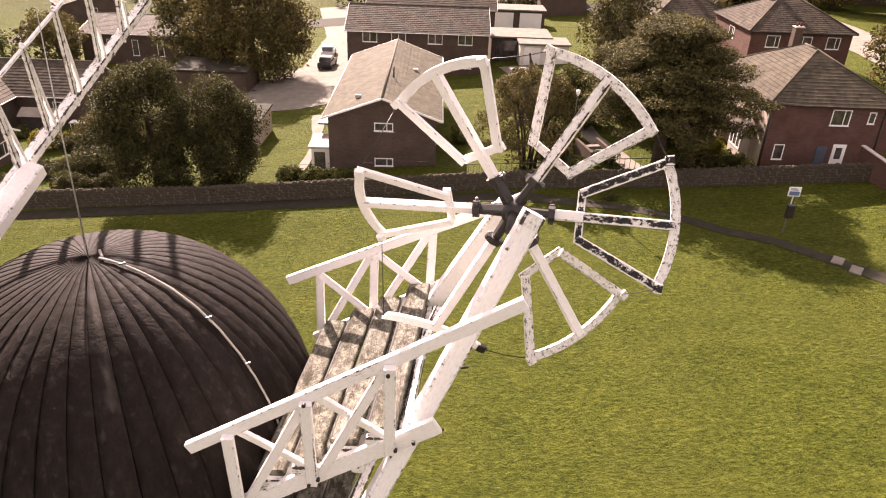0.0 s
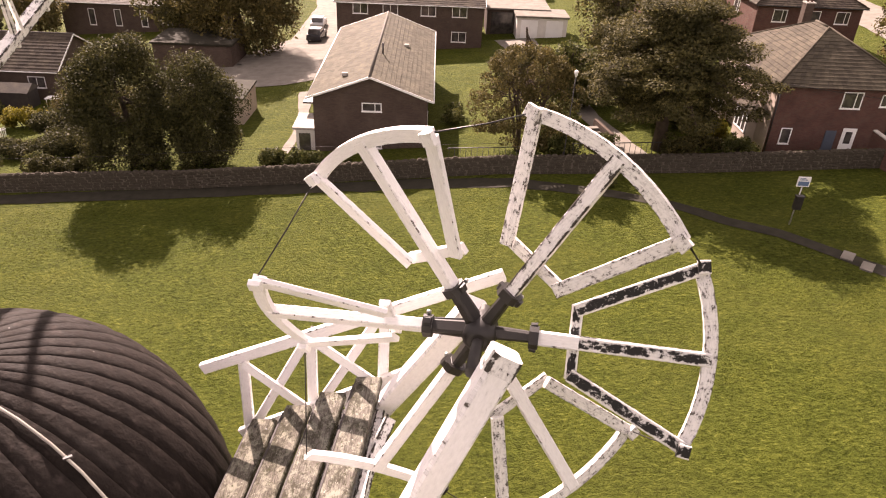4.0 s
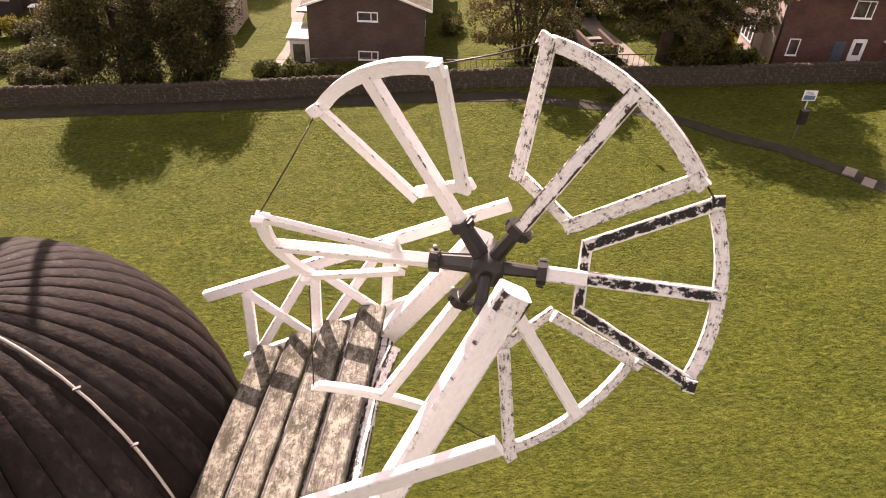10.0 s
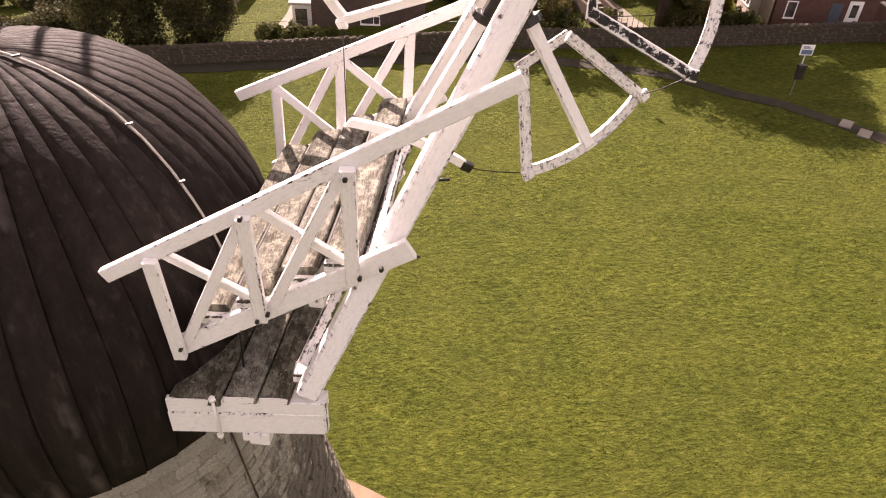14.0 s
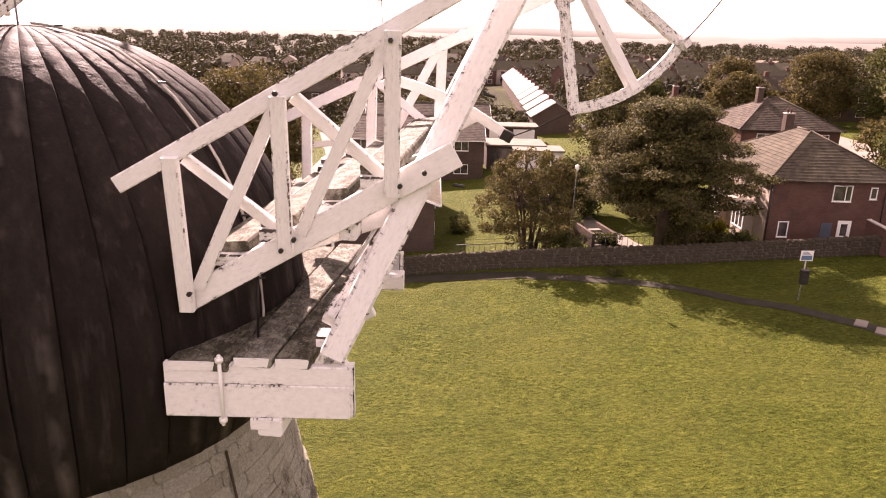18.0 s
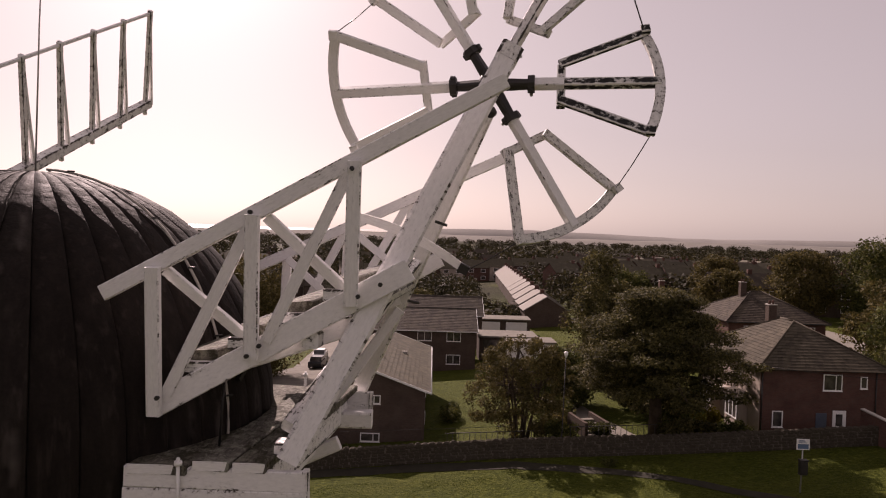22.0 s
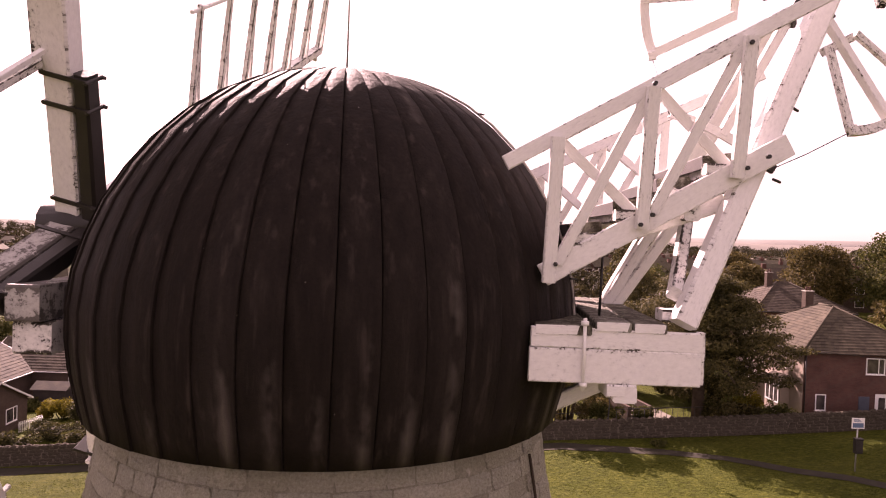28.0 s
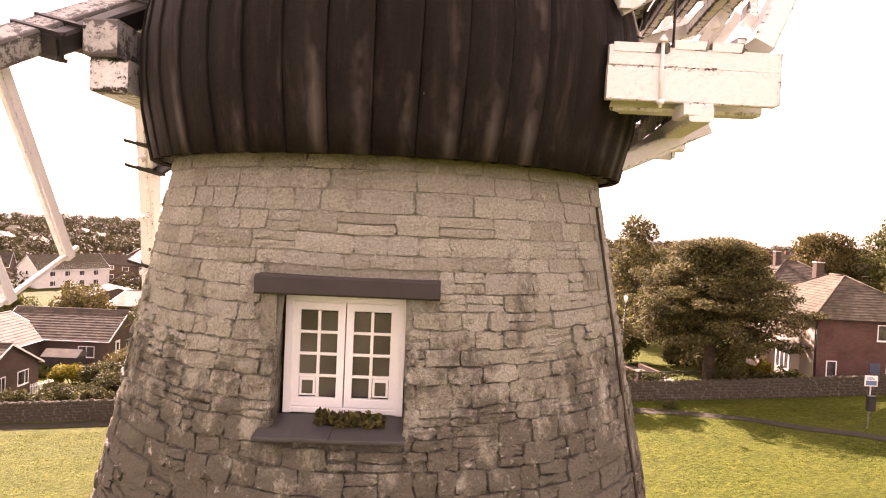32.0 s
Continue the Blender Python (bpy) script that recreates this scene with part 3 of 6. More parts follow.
def tower_ring():
    """Worn earth round the foot of the tower."""
    vs, fs, n = [], [], 72
    for i in range(n):
        a = 2 * math.pi * i / n
        for k in range(4):
            r = (3.8, 5.0, 6.1, 6.75 + 0.18 * noise.noise((math.cos(a) * 3, math.sin(a) * 3, 1.0)))[k]
            x, y = -4.06 + r * math.cos(a), 7.2 + r * math.sin(a)
            vs.append((x, y, ground_z(x, y) + 0.05 + 0.05 * noise.noise((x * 0.16, y * 0.16, 0.0))))
    for i in range(n):
        for k in range(3):
            j = (i + 1) % n
            fs.append((i * 4 + k, i * 4 + k + 1, j * 4 + k + 1, j * 4 + k))
    return raw_mesh("pavement", vs, fs, M_EARTH, True)


tagged(part("pavement", tower_ring(), None), "worn reddish earth round the foot of the stone tower", "earth path", kind="structure")

# ---- distance ----
def hill_line(y, h, seed, material, name, label, x0=-4000, x1=4000):
    vs, fs, n = [], [], 220
    for i in range(n + 1):
        x = x0 + (x1 - x0) * i / n
        z = h * (0.55 + 0.45 * noise.noise((x * 0.0011 + seed, seed * 1.7, 0))) + 2.5 * noise.noise((x * 0.01, seed, 2.0))
        vs += [(x, y, -12), (x, y + 60, z), (x, y + 500, z * 0.8)]
    for i in range(n):
        for j in range(2):
            a = i * 3 + j
            fs.append((a, a + 3, a + 4, a + 1))
    tagged(part(name, raw_mesh(name, vs, fs, material, True), None), label, "hills", kind="structure")


# distance haze is put into these pale base colours
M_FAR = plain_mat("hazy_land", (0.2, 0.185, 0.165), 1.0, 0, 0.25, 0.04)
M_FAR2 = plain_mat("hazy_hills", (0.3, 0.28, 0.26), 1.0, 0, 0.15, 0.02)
hill_line(1500, 3.0, 1.3, M_FAR, "backdrop", "low land in the far distance in haze-paled colour")
hill_line(3200, 34.0, 4.1, M_FAR2, "backdrop", "low hills on the horizon in haze-paled colour", -150, 4400)
# light grey base colour carries the sea's haze and glare
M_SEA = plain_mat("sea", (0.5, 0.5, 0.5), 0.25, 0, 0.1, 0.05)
tagged(part("water", raw_mesh("water", [(-4200, 1640, 1.5), (-420, 1640, 1.5), (-150, 3100, 6), (-4200, 4500, 6)], [(0, 1, 2, 3)], M_SEA), None), "sea towards the horizon with haze and glare in its colour", "sea", kind="structure")
# ---- the windmill ----
CX, CY = -4.05, 7.08                   # axis of the cap
AY = 7.05                              # the cap's fore-and-aft line
TOP = 10.5                            # top of the stonework
TX, TY = -4.06, 7.2                    # axis of the stonework


def tower_r(z):
    """Radius of the tapering tower at a height."""
    return 2.282 + 0.1885 * (TOP - z) + 0.0015 * (TOP - z) ** 2


WIN_X0, WIN_X1, WIN_Z0, WIN_Z1 = -4.75, -3.71, 8.28, 9.38      # opening in the masonry
tower = thing("windmill_tower", "tapering round windmill tower of weathered pale stone", "windmill", (TX, TY, ground_z(TX, TY)), kind="structure")
TZ = ground_z(TX, TY)


def tower_core():
    """Mortar core behind the stones, open at the window."""
    bm = bmesh.new()
    zs = [TZ - 0.3] + list(np.linspace(TZ + 1, 7.5, 8)) + [7.9, WIN_Z0, 8.55, 8.83, 9.1, WIN_Z1, 9.7, 10.0, TOP]
    n = 96
    rings = []
    for z in zs:
        r = tower_r(z) - (0.012 if z > 9.4 else 0.022)
        rings.append([bm.verts.new((r * math.sin(2 * math.pi * k / n), -r * math.cos(2 * math.pi * k / n), z - TZ)) for k in range(n)])
    for i in range(len(zs) - 1):
        zm = (zs[i] + zs[i + 1]) / 2
        for k in range(n):
            a = 2 * math.pi * (k + 0.5) / n
            x = TX + tower_r(zm) * math.sin(a)
            if WIN_Z0 <= zm <= WIN_Z1 and WIN_X0 < x < WIN_X1 and math.cos(a) > 0:
                continue
            f = bm.faces.new((rings[i][k], rings[i][(k + 1) % n], rings[i + 1][(k + 1) % n], rings[i + 1][k]))
            f.smooth = True
    bm.faces.new(rings[-1])
    return bm


part("core", tower_core(), M_MORTAR, tower)


def local(p):
    return (p[0] - TX, p[1] + 0.12 - TY, p[2] - TZ)


def lblock(x0, x1, y0, y1, z0, z1, ch=0.008):
    return block(x0 - TX, x1 - TX, y0 + 0.12 - TY, y1 + 0.12 - TY, z0 - TZ, z1 - TZ, ch)


# reveal of the window
for nm, b in (("reveal", (WIN_X0 - 0.12, WIN_X0, 4.62, 5.25, WIN_Z0 - 0.05, WIN_Z1 + 0.05)), ("reveal", (WIN_X1, WIN_X1 + 0.12, 4.62, 5.25, WIN_Z0 - 0.05, WIN_Z1 + 0.05)),
              ("reveal", (WIN_X0, WIN_X1, 4.72, 5.25, WIN_Z1, WIN_Z1 + 0.08)), ("reveal", (WIN_X0, WIN_X1, 5.2, 5.3, WIN_Z0, WIN_Z1))):
    part(nm, lblock(*b), M_MORTAR, tower)
part("lintel", lblock(-4.91, -3.47, 4.53, 4.98, 9.37, 9.52, 0.015), M_LINTEL, tower, "dark timber lintel over the window")
# sill of overlapping slates, sloping outwards
part("window_sill", lblock(-4.76, -3.7, 4.5, 4.95, 8.18, 8.28, 0.01), M_MORTAR, tower)
for i in range(4):
    x = -4.83 + i * 0.285
    part("slate", beam(local((x, 4.56, 8.335 + 0.004 * (i % 2))), local((x + 0.282, 4.56, 8.335 + 0.004 * (i % 2))), 0.58, 0.03, (0, -0.06, 1), 0.005), M_SLATE, tower, "dark slate of the window sill")

window = part("window_1", lblock(-4.7, -3.76, 4.86, 4.94, 8.37, 8.42), M_PVC, tower, "white two-leaf casement window with small square panes")
WY0, WY1 = 4.84, 4.93
for nm, b in (("window_frame", (-4.72, -4.66, WY0, WY1, 8.37, 9.36)), ("window_frame", (-3.8, -3.74, WY0, WY1, 8.37, 9.36)), ("window_frame", (-4.66, -3.8, WY0, WY1, 9.29, 9.36))):
    part(nm, lblock(*b), M_PVC, window)
for lx0, lx1 in ((-4.66, -4.235), (-4.225, -3.8)):
    y0, y1 = 4.86, 4.91
    st = 0.06
    for b in ((lx0, lx0 + st, y0, y1, 8.42, 9.29), (lx1 - st, lx1, y0, y1, 8.42, 9.29), (lx0 + st, lx1 - st, y0, y1, 8.42, 8.5), (lx0 + st, lx1 - st, y0, y1, 9.22, 9.29)):
        part("casement", lblock(*b), M_PVC, window)
    xm = (lx0 + lx1) / 2
    part("glazing_bar", lblock(xm - 0.012, xm + 0.012, y0 + 0.006, y1, 8.5, 9.22, 0.004), M_PVC, window)
    for k in range(1, 4):
        zb = 8.5 + 0.72 * k / 4
        part("glazing_bar", lblock(lx0 + st, lx1 - st, y0 + 0.008, y1 - 0.002, zb - 0.012, zb + 0.012, 0.004), M_PVC, window)
    for c in range(2):
        px0, px1 = (lx0 + st, xm - 0.012) if c == 0 else (xm + 0.012, lx1 - st)
        for k in range(4):
            z0, z1 = 8.5 + 0.72 * k / 4 + 0.012, 8.5 + 0.72 * (k + 1) / 4 - 0.012
            part("pane", lblock(px0, px1, 4.888, 4.892, z0, z1, 0.001), M_GLASS, window)
for px in (-4.53, -3.93):
    vt = part("vent", lblock(px - 0.065, px + 0.065, 4.872, 4.887, 8.513, 8.667, 0.004), M_PVC, window, "white square ventilator in a lower pane")
    part("vent_opening", lblock(px - 0.045, px + 0.045, 4.868, 4.874, 8.53, 8.64, 0.002), M_GLASS, vt)


def rough_leaves(n, blobs, size, seed, flat=0.35):
    """Leaf quads (n, 4, 3) gathered in ellipsoid clumps (x, y, z, rx, ry, rz)."""
    rng = np.random.default_rng(seed)
    blobs = np.array(blobs, float)
    w = blobs[:, 3] * blobs[:, 4] + blobs[:, 4] * blobs[:, 5] + blobs[:, 3] * blobs[:, 5]
    pick = rng.choice(len(blobs), n, p=w / w.sum())
    d = rng.normal(size=(n, 3))
    d /= np.linalg.norm(d, axis=1)[:, None]
    r = rng.uniform(0.25, 1.0, n) ** 0.45 * rng.normal(1.0, 0.07, n)
    p = blobs[pick, :3] + d * r[:, None] * blobs[pick, 3:]
    nrm = d * 0.55 + rng.normal(size=(n, 3)) * 0.75 + np.array([0, 0, flat])
    nrm /= np.linalg.norm(nrm, axis=1)[:, None]
    t = np.cross(nrm, rng.normal(size=(n, 3)))
    t /= np.linalg.norm(t, axis=1)[:, None] + 1e-9
    b = np.cross(nrm, t)
    s = (size * rng.uniform(0.55, 1.35, n))[:, None]
    a = s * rng.uniform(0.5, 0.85, n)[:, None]
    return np.stack([p - t * s * 0.6, p - b * a * 0.5 + t * s * 0.05, p + t * s * 0.7 + nrm * s * 0.12, p + b * a * 0.5 + t * s * 0.05], axis=1)


sp = thing("window_plants", "low green succulent plants growing along the window sill", "plant", (-4.14, 4.7, 8.35))
pl = [(-0.22 + 0.075 * i, 0.03 * math.sin(i * 2.1), 0.05 + 0.012 * math.cos(i * 3.7), 0.055, 0.05, 0.07) for i in range(7)]
part("leaves", quads_mesh("leaves", rough_leaves(900, pl, 0.045, 5), M_LEAF_B), None, sp)

# ---- the cap ----
CAP = [(0.03, 14.14), (0.35, 14.12), (0.7, 14.05), (1.05, 13.93), (1.38, 13.75), (1.68, 13.52), (1.95, 13.24), (2.18, 12.92), (2.37, 12.58), (2.5, 12.24), (2.59, 11.9), (2.625, 11.56), (2.61, 11.22), (2.57, 10.95), (2.51, 10.7), (2.45, 10.47)]
cap = thing("windmill_cap", "dark brown boarded dome cap of a windmill", "windmill cap", (CX, CY, 10.3))
GORES = 46


def fit_outline(x, y, z):
    """Warps the dome to fit its outline in the camera's view: towards its top it leans to the north, is a little deeper
    than wide, and lower.
    """
    g = min(1.0, max(0.0, (z + 10.3 - 10.47) / 3.67))
    k = 1 - 0.016 * math.sin(math.pi * g) / max(0.3, math.hypot(x, y))
    return Vector((x * k * (1 - 0.012 * g) + 0.052 * g, y * k * (1 + 0.082 * g) + 0.164 * g, z - 0.124 * g))


def gore_mesh(turn):
    """One sheet of the covering, lapped over the next along its edge."""
    bm = bmesh.new()
    a = math.pi / GORES
    spin = Matrix.Rotation(radians(turn), 3, "Z")
    back = spin.inverted()
    rg = random.Random(int(turn * 10) + 3)
    ripple = rg.uniform(0, 50)
    rows = []
    for r, z in CAP:
        row = []
        for f, lift in ((-1.0, -0.014), (-0.965, 0.0), (0.0, 0.006), (0.93, 0.018), (0.965, 0.016), (1.0, -0.014)):
            low = min(1.0, max(0.0, (12.6 - z) / 2.0))
            lift += 0.014 * low * noise.noise((f * 1.3 + ripple, z * 1.4, ripple)) * (1 - abs(f) * 0.6)
            rr = r + lift * min(1, r * 0.6)
            wob = a * f + 0.0045 * noise.noise((ripple * (f > 0) + turn * 0.1, z * 1.1, 0)) * (abs(f) < 0.99)
            row.append(bm.verts.new(back @ fit_outline(*(spin @ Vector((rr * math.cos(wob), rr * math.sin(wob), z - 10.3 + lift * 0.3))))))
        rows.append(row)
    for r0, r1 in zip(rows, rows[1:]):
        for k in range(5):
            f = bm.faces.new((r0[k], r1[k], r1[k + 1], r0[k + 1]))
            f.smooth = 0 < k < 4
    lo = [bm.verts.new((v.co.x * 0.965, v.co.y * 0.965, v.co.z + 0.01)) for v in rows[-1]]
    for k in range(5):
        bm.faces.new((rows[-1][k], lo[k], lo[k + 1], rows[-1][k + 1]))
    return mesh_of("panel", bm, M_CAP)


for i in range(GORES):
    part("panel", gore_mesh(360 * i / GORES), None, cap, "", pose(0, 0, 0, 0, 0, 360 * i / GORES))


def cap_point(az, s, lift=0.02):
    """A point on the dome: az in degrees from +x, s from 0 (top) to 1 (rim)."""
    k = s * (len(CAP) - 1)
    i = min(int(k), len(CAP) - 2)
    r = CAP[i][0] + (CAP[i + 1][0] - CAP[i][0]) * (k - i) + lift
    z = CAP[i][1] + (CAP[i + 1][1] - CAP[i][1]) * (k - i) + lift * (1 - s)
    return tuple(fit_outline(r * math.cos(radians(az)), r * math.sin(radians(az)), z - 10.3))


part("ceiling", tube([(0, 0, 0.2), (0, 0, 0.24)], [2.4, 2.4], 48), M_LINTEL, cap)
strap = [cap_point(-13 - 10 * s, s, 0.03) for s in np.linspace(0.02, 0.8, 26)]
part("conductor", tube(strap, 0.014, 6), M_LEAD, cap, "pale lightning conductor tape over the dome")
for s in (0.08, 0.3, 0.42, 0.55, 0.66):
    p = cap_point(-13 - 10 * s, s, 0.045)
    part("clip", beam((p[0] - 0.03, p[1] - 0.018, p[2]), (p[0] + 0.03, p[1] + 0.018, p[2]), 0.03, 0.016), M_IRON, cap)
part("conductor", tube([cap_point(60, 0.02, 0.03), cap_point(-13, 0.03, 0.03)], 0.016, 6), M_LEAD, cap)
part("lightning_rod", tube([(0.06, 0.16, 3.66), (0.07, 0.17, 5.3), (0.09, 0.19, 6.5)], [0.011, 0.009, 0.005], 6), M_GALV, cap, "thin upright rod on top of the dome")
hp = cap_point(-8, 0.62, 0.04)
part("hook", tube([hp, (hp[0] + 0.1, hp[1], hp[2] + 0.06), (hp[0] + 0.13, hp[1] - 0.02, hp[2] + 0.22)], 0.03, 6), M_IRON, cap)
part("bracket", beam((hp[0] - 0.05, hp[1] - 0.3, hp[2] - 0.1), (hp[0] + 0.04, hp[1] - 0.12, hp[2] + 0.1), 0.05, 0.05), M_IRON, cap)

# ---- the fan stage ----
stage = thing("fan_stage", "white-painted timber fan stage with braced rails behind the cap", "fan stage", (-1.4, AY, 11.1))


def sp_(p):
    """Stage coordinates: the far side of the stage stands a little further back."""
    return (p[0] + 1.4, p[1] - AY, p[2] - 11.1)


def skew(p):
    return (p[0] + 0.112 * (p[1] - 5.36), p[1], p[2])


def sbeam(name, p0, p1, w, h, material=M_WHITE, up=(0, 0, 1), label="", ch=None, raw=False):
    if not raw:
        p0, p1 = skew(p0), skew(p1)
    return part(name, beam(sp_(p0), sp_(p1), w, h, up, ch), material, stage, label)


def rail_z(x):
    return 12.93 + 0.567 * (x + 2.37)


def foot_z(x):
    return 11.98 + 0.575 * (x + 2.0)


def back_rail_z(x):
    return 12.973 + 0.47 * (x + 2.32)


for side, y in (("front", 5.36), ("back", 8.655)):
    o = -1 if side == "front" else 1
    rz = rail_z if side == "front" else back_rail_z
    lean = 0.0 if side == "front" else -0.08         # the far truss closes in towards the fan

    def at(x, dy, z):
        inward = 0.13 * (rz(x) - z) / (rz(x) - foot_z(x)) if side == "front" else 0.0
        return (x, y + dy + lean * (x + 2.38) + inward, z)
    sbeam("handrail", at(-2.38, 0, rz(-2.38)), at(0.86, 0, rz(0.86)), 0.075, 0.13)
    sbeam("bottom_rail", at(-2.02, 0.005, foot_z(-2.02)), at(0.1 if o < 0 else 0.06, 0.005, foot_z(0.1 if o < 0 else 0.06)), 0.07, 0.2)
    for x in (-1.94, -1.15, -0.34):
        sbeam("post", at(x - 0.03, 0.085 * o, foot_z(x) - (0.1 if x < -1.9 else 0.06)), at(x, 0.085 * o, rz(x) - 0.02), 0.075, 0.115, up=(1, 0, 0))
    for xa, xb in ((-1.9, -1.19), (-1.08, -0.4)):
        sbeam("brace", at(xa, 0.02 * o, foot_z(xa) + 0.04), at(xb, 0.02 * o, rz(xb) - 0.07), 0.05, 0.1, up=(1, 0, 0.3))
        sbeam("brace", at(xa, -0.045 * o, rz(xa) - 0.07), at(xb, -0.045 * o, foot_z(xb) + 0.06), 0.05, 0.095, up=(1, 0, -0.3))
    for x, z in ((-1.2, foot_z(-1.2)), (-1.1, foot_z(-1.1) + 0.03), (-0.3, foot_z(-0.3)), (-0.12, foot_z(-0.12)), (-1.92, foot_z(-1.92) + 0.05), (-1.15, rz(-1.15)), (-0.35, rz(-0.35) - 0.08)):
        q = sp_(skew(at(x, 0.13 * o, z)))
        part("bolt", tube([(q[0], q[1] - 0.02, q[2]), (q[0], q[1] + 0.02, q[2])], 0.02, 6), M_IRON, stage)

# treads, each a thick plank across the stage, stepped up towards the fan
for i in range(4):
    x = -1.655 + i * 0.39
    z = 12.4 + 0.215 * i
    y0, y1 = 5.56 - 0.03 * math.sin(i * 2.3), 8.4 + 0.1 * math.sin(i * 3.1)
    sbeam("tread", (x, y0, z), (x, y1, z + 0.01), 0.29, 0.09, M_DECK, (-0.1 - 0.05 * (i % 2), 0, 1), "grey weathered plank with lichen", 0.014)
    # dark strip added so the gap beside each tread looks shaded
    sbeam("tread_gap_strip", (x - 0.135, y0 + 0.02, z - 0.03), (x - 0.135, y1 - 0.1, z - 0.02), 0.03, 0.12, M_LINTEL, (-0.1, 0, 1), "", 0.008)
    sbeam("riser", (x - 0.02, y0 + 0.06, z - 0.1), (x - 0.02, y1 - 0.08, z - 0.1), 0.1, 0.11, M_WORN)
    sbeam("tread_end", (x - 0.14, y0 - 0.01, z - 0.095), (x + 0.14, y0 - 0.01, z - 0.095), 0.12, 0.1, M_WORN)
    for k, dy in enumerate((0.12, 0.16)):
        q = sp_(skew((x - 0.07 + 0.14 * k, y1 - dy, z + 0.05)))
        part("nail", tube([(q[0], q[1], q[2]), (q[0], q[1], q[2] + 0.012)], 0.012, 6), M_IRON, stage)
sbeam("bearer", (-0.72, 5.5, 12.56), (-0.72, 8.4, 12.56), 0.14, 0.14, M_WORN)
sbeam("bearer", (-0.3, 5.6, 12.86), (-0.3, 8.2, 12.86), 0.14, 0.14, M_WORN, (0.5, 0, 1))
for y in (5.6, 8.1):
    sbeam("stringer", (-1.75, y + 0.1, 12.2), (-0.4, y + 0.1, 12.68), 0.09, 0.17, M_WHITE)

# lower platform: fascia boards, planks on top, bearers below
for y, o in ((5.25, -1), (8.62, 1)):
    xe, dz = (-0.66, 0.0) if o < 0 else (-0.79, -0.12)          # the far side is shorter and hangs lower
    sbeam("fascia", (-2.11, y, 11.47 + dz), (xe, y, 11.45 + dz), 0.07, 0.17, M_WHITE)
    sbeam("fascia", (-2.12, y, 11.235 + dz), (xe - 0.01, y, 11.225 + dz), 0.075, 0.29, M_WHITE)
    sbeam("end_board", (xe, y - 0.02 * o, 11.1 + dz), (xe, y - 0.02 * o, 11.54 + dz), 0.1, 0.05, M_WORN, (1, 0, 0))
    sbeam("block", (-1.47, y - 0.1 * o, 11.03), (-1.22, y - 0.1 * o, 11.03), 0.3, 0.11, M_WHITE)
    q = sp_(skew((-1.66, y + 0.06 * o, 11.0)))
    part("tie_rod", tube([(q[0], q[1], q[2] + 0.03), (q[0], q[1], q[2] + 0.64)], 0.016, 6), M_PVC, stage, "white iron tie rod with nuts")
    for dz in (0.06, 0.58):
        part("nut", tube([(q[0], q[1], q[2] + dz), (q[0], q[1], q[2] + dz + 0.035)], 0.034, 6), M_PVC, stage)
for x0, x1, z, mt in ((-2.08, -1.6, 11.535, M_DECK), (-1.565, -1.265, 11.57, M_DECK), (-1.245, -0.965, 11.565, M_DECK)):
    xm = (x0 + x1) / 2
    sbeam("platform_plank", (xm, 5.22, z), (xm, 8.6, z - 0.1), x1 - x0, 0.085, mt, (0, 0, 1), "grey weathered plank with lichen", 0.012)
    sbeam("plank_end", (x0 + 0.01, 5.212, z), (x1 - 0.01, 5.212, z), 0.012, 0.078, M_WHITE)
for x in (-1.9, -1.2):
    sbeam("platform_beam", (x, 5.3, 11.31), (x, 8.57, 11.2), 0.24, 0.3, M_WORN)
for y in (5.55, 8.35):
    sbeam("cantilever", (-3.2, y, 11.14), (-0.72, y, 11.14), 0.22, 0.2, M_WHITE)
    sbeam("strut", (-1.95, y + (0.75 if y < 7 else -0.75), 10.6), (-0.95, y + (0.75 if y < 7 else -0.75), 11.06), 0.12, 0.15, M_WHITE)
sbeam("cross_beam", (-1.3, 5.2, 11.0), (-1.3, 8.6, 11.0), 0.2, 0.14, M_WHITE)
# struts rising from the platform to the deck
for x0, x1, z1 in ((-1.16, -0.64, 12.4), (-1.05, -0.3, 12.6)):
    sbeam("strut", (x0, 7.6, 11.52), (x1, 7.65, z1), 0.1, 0.12, M_WHITE, (1, 0, 0))
sbeam("block", (-0.98, 5.5, 11.66), (-0.74, 5.5, 11.66), 0.2, 0.1, M_WORN)

# the two raking posts that carry the fan
POSTS = {"front": ((-0.82, 5.3, 11.6), (0.96, 6.2, 15.2)), "back": ((-0.6, 8.86, 11.4), (0.84, 7.3, 14.85))}
for key, (a, b) in POSTS.items():
    sbeam("raking_post", a, b, 0.19, 0.205, M_WHITE, (0.9, 0, -0.45), "heavy white raking post", None, True)
sbeam("post_cap", (0.92, 6.18, 15.12), (0.985, 6.213, 15.25), 0.2, 0.215, M_WORN, (0.9, 0, -0.45), "", None, True)
sbeam("cross_brace", (-0.86, 5.42, 11.85), (0.12, 7.75, 13.13), 0.11, 0.13, M_WORN, (0.5, 0, 1), "mouldy diagonal brace between the raking posts", None, True)
sbeam("cross_brace", (-0.2, 5.78, 12.95), (0.02, 8.2, 12.9), 0.09, 0.13, M_WORN, (0, 0, 1), "", None, True)
for a, b in (((0.52, 5.98, 14.35), (0.62, 6.05, 14.32)), ((0.32, 5.9, 13.6), (0.42, 5.96, 13.57)), ((0.1, 5.72, 12.9), (0.19, 5.77, 12.88))):
    part("cleat", tube([sp_(a), sp_(b)], 0.014, 6), M_IRON, stage)
part("cable", tube([sp_((-1.45, 5.62, 12.2)), sp_((-1.46, 5.6, 11.9)), sp_((-1.47, 5.58, 11.62))], 0.012, 6), M_WIRE, stage)

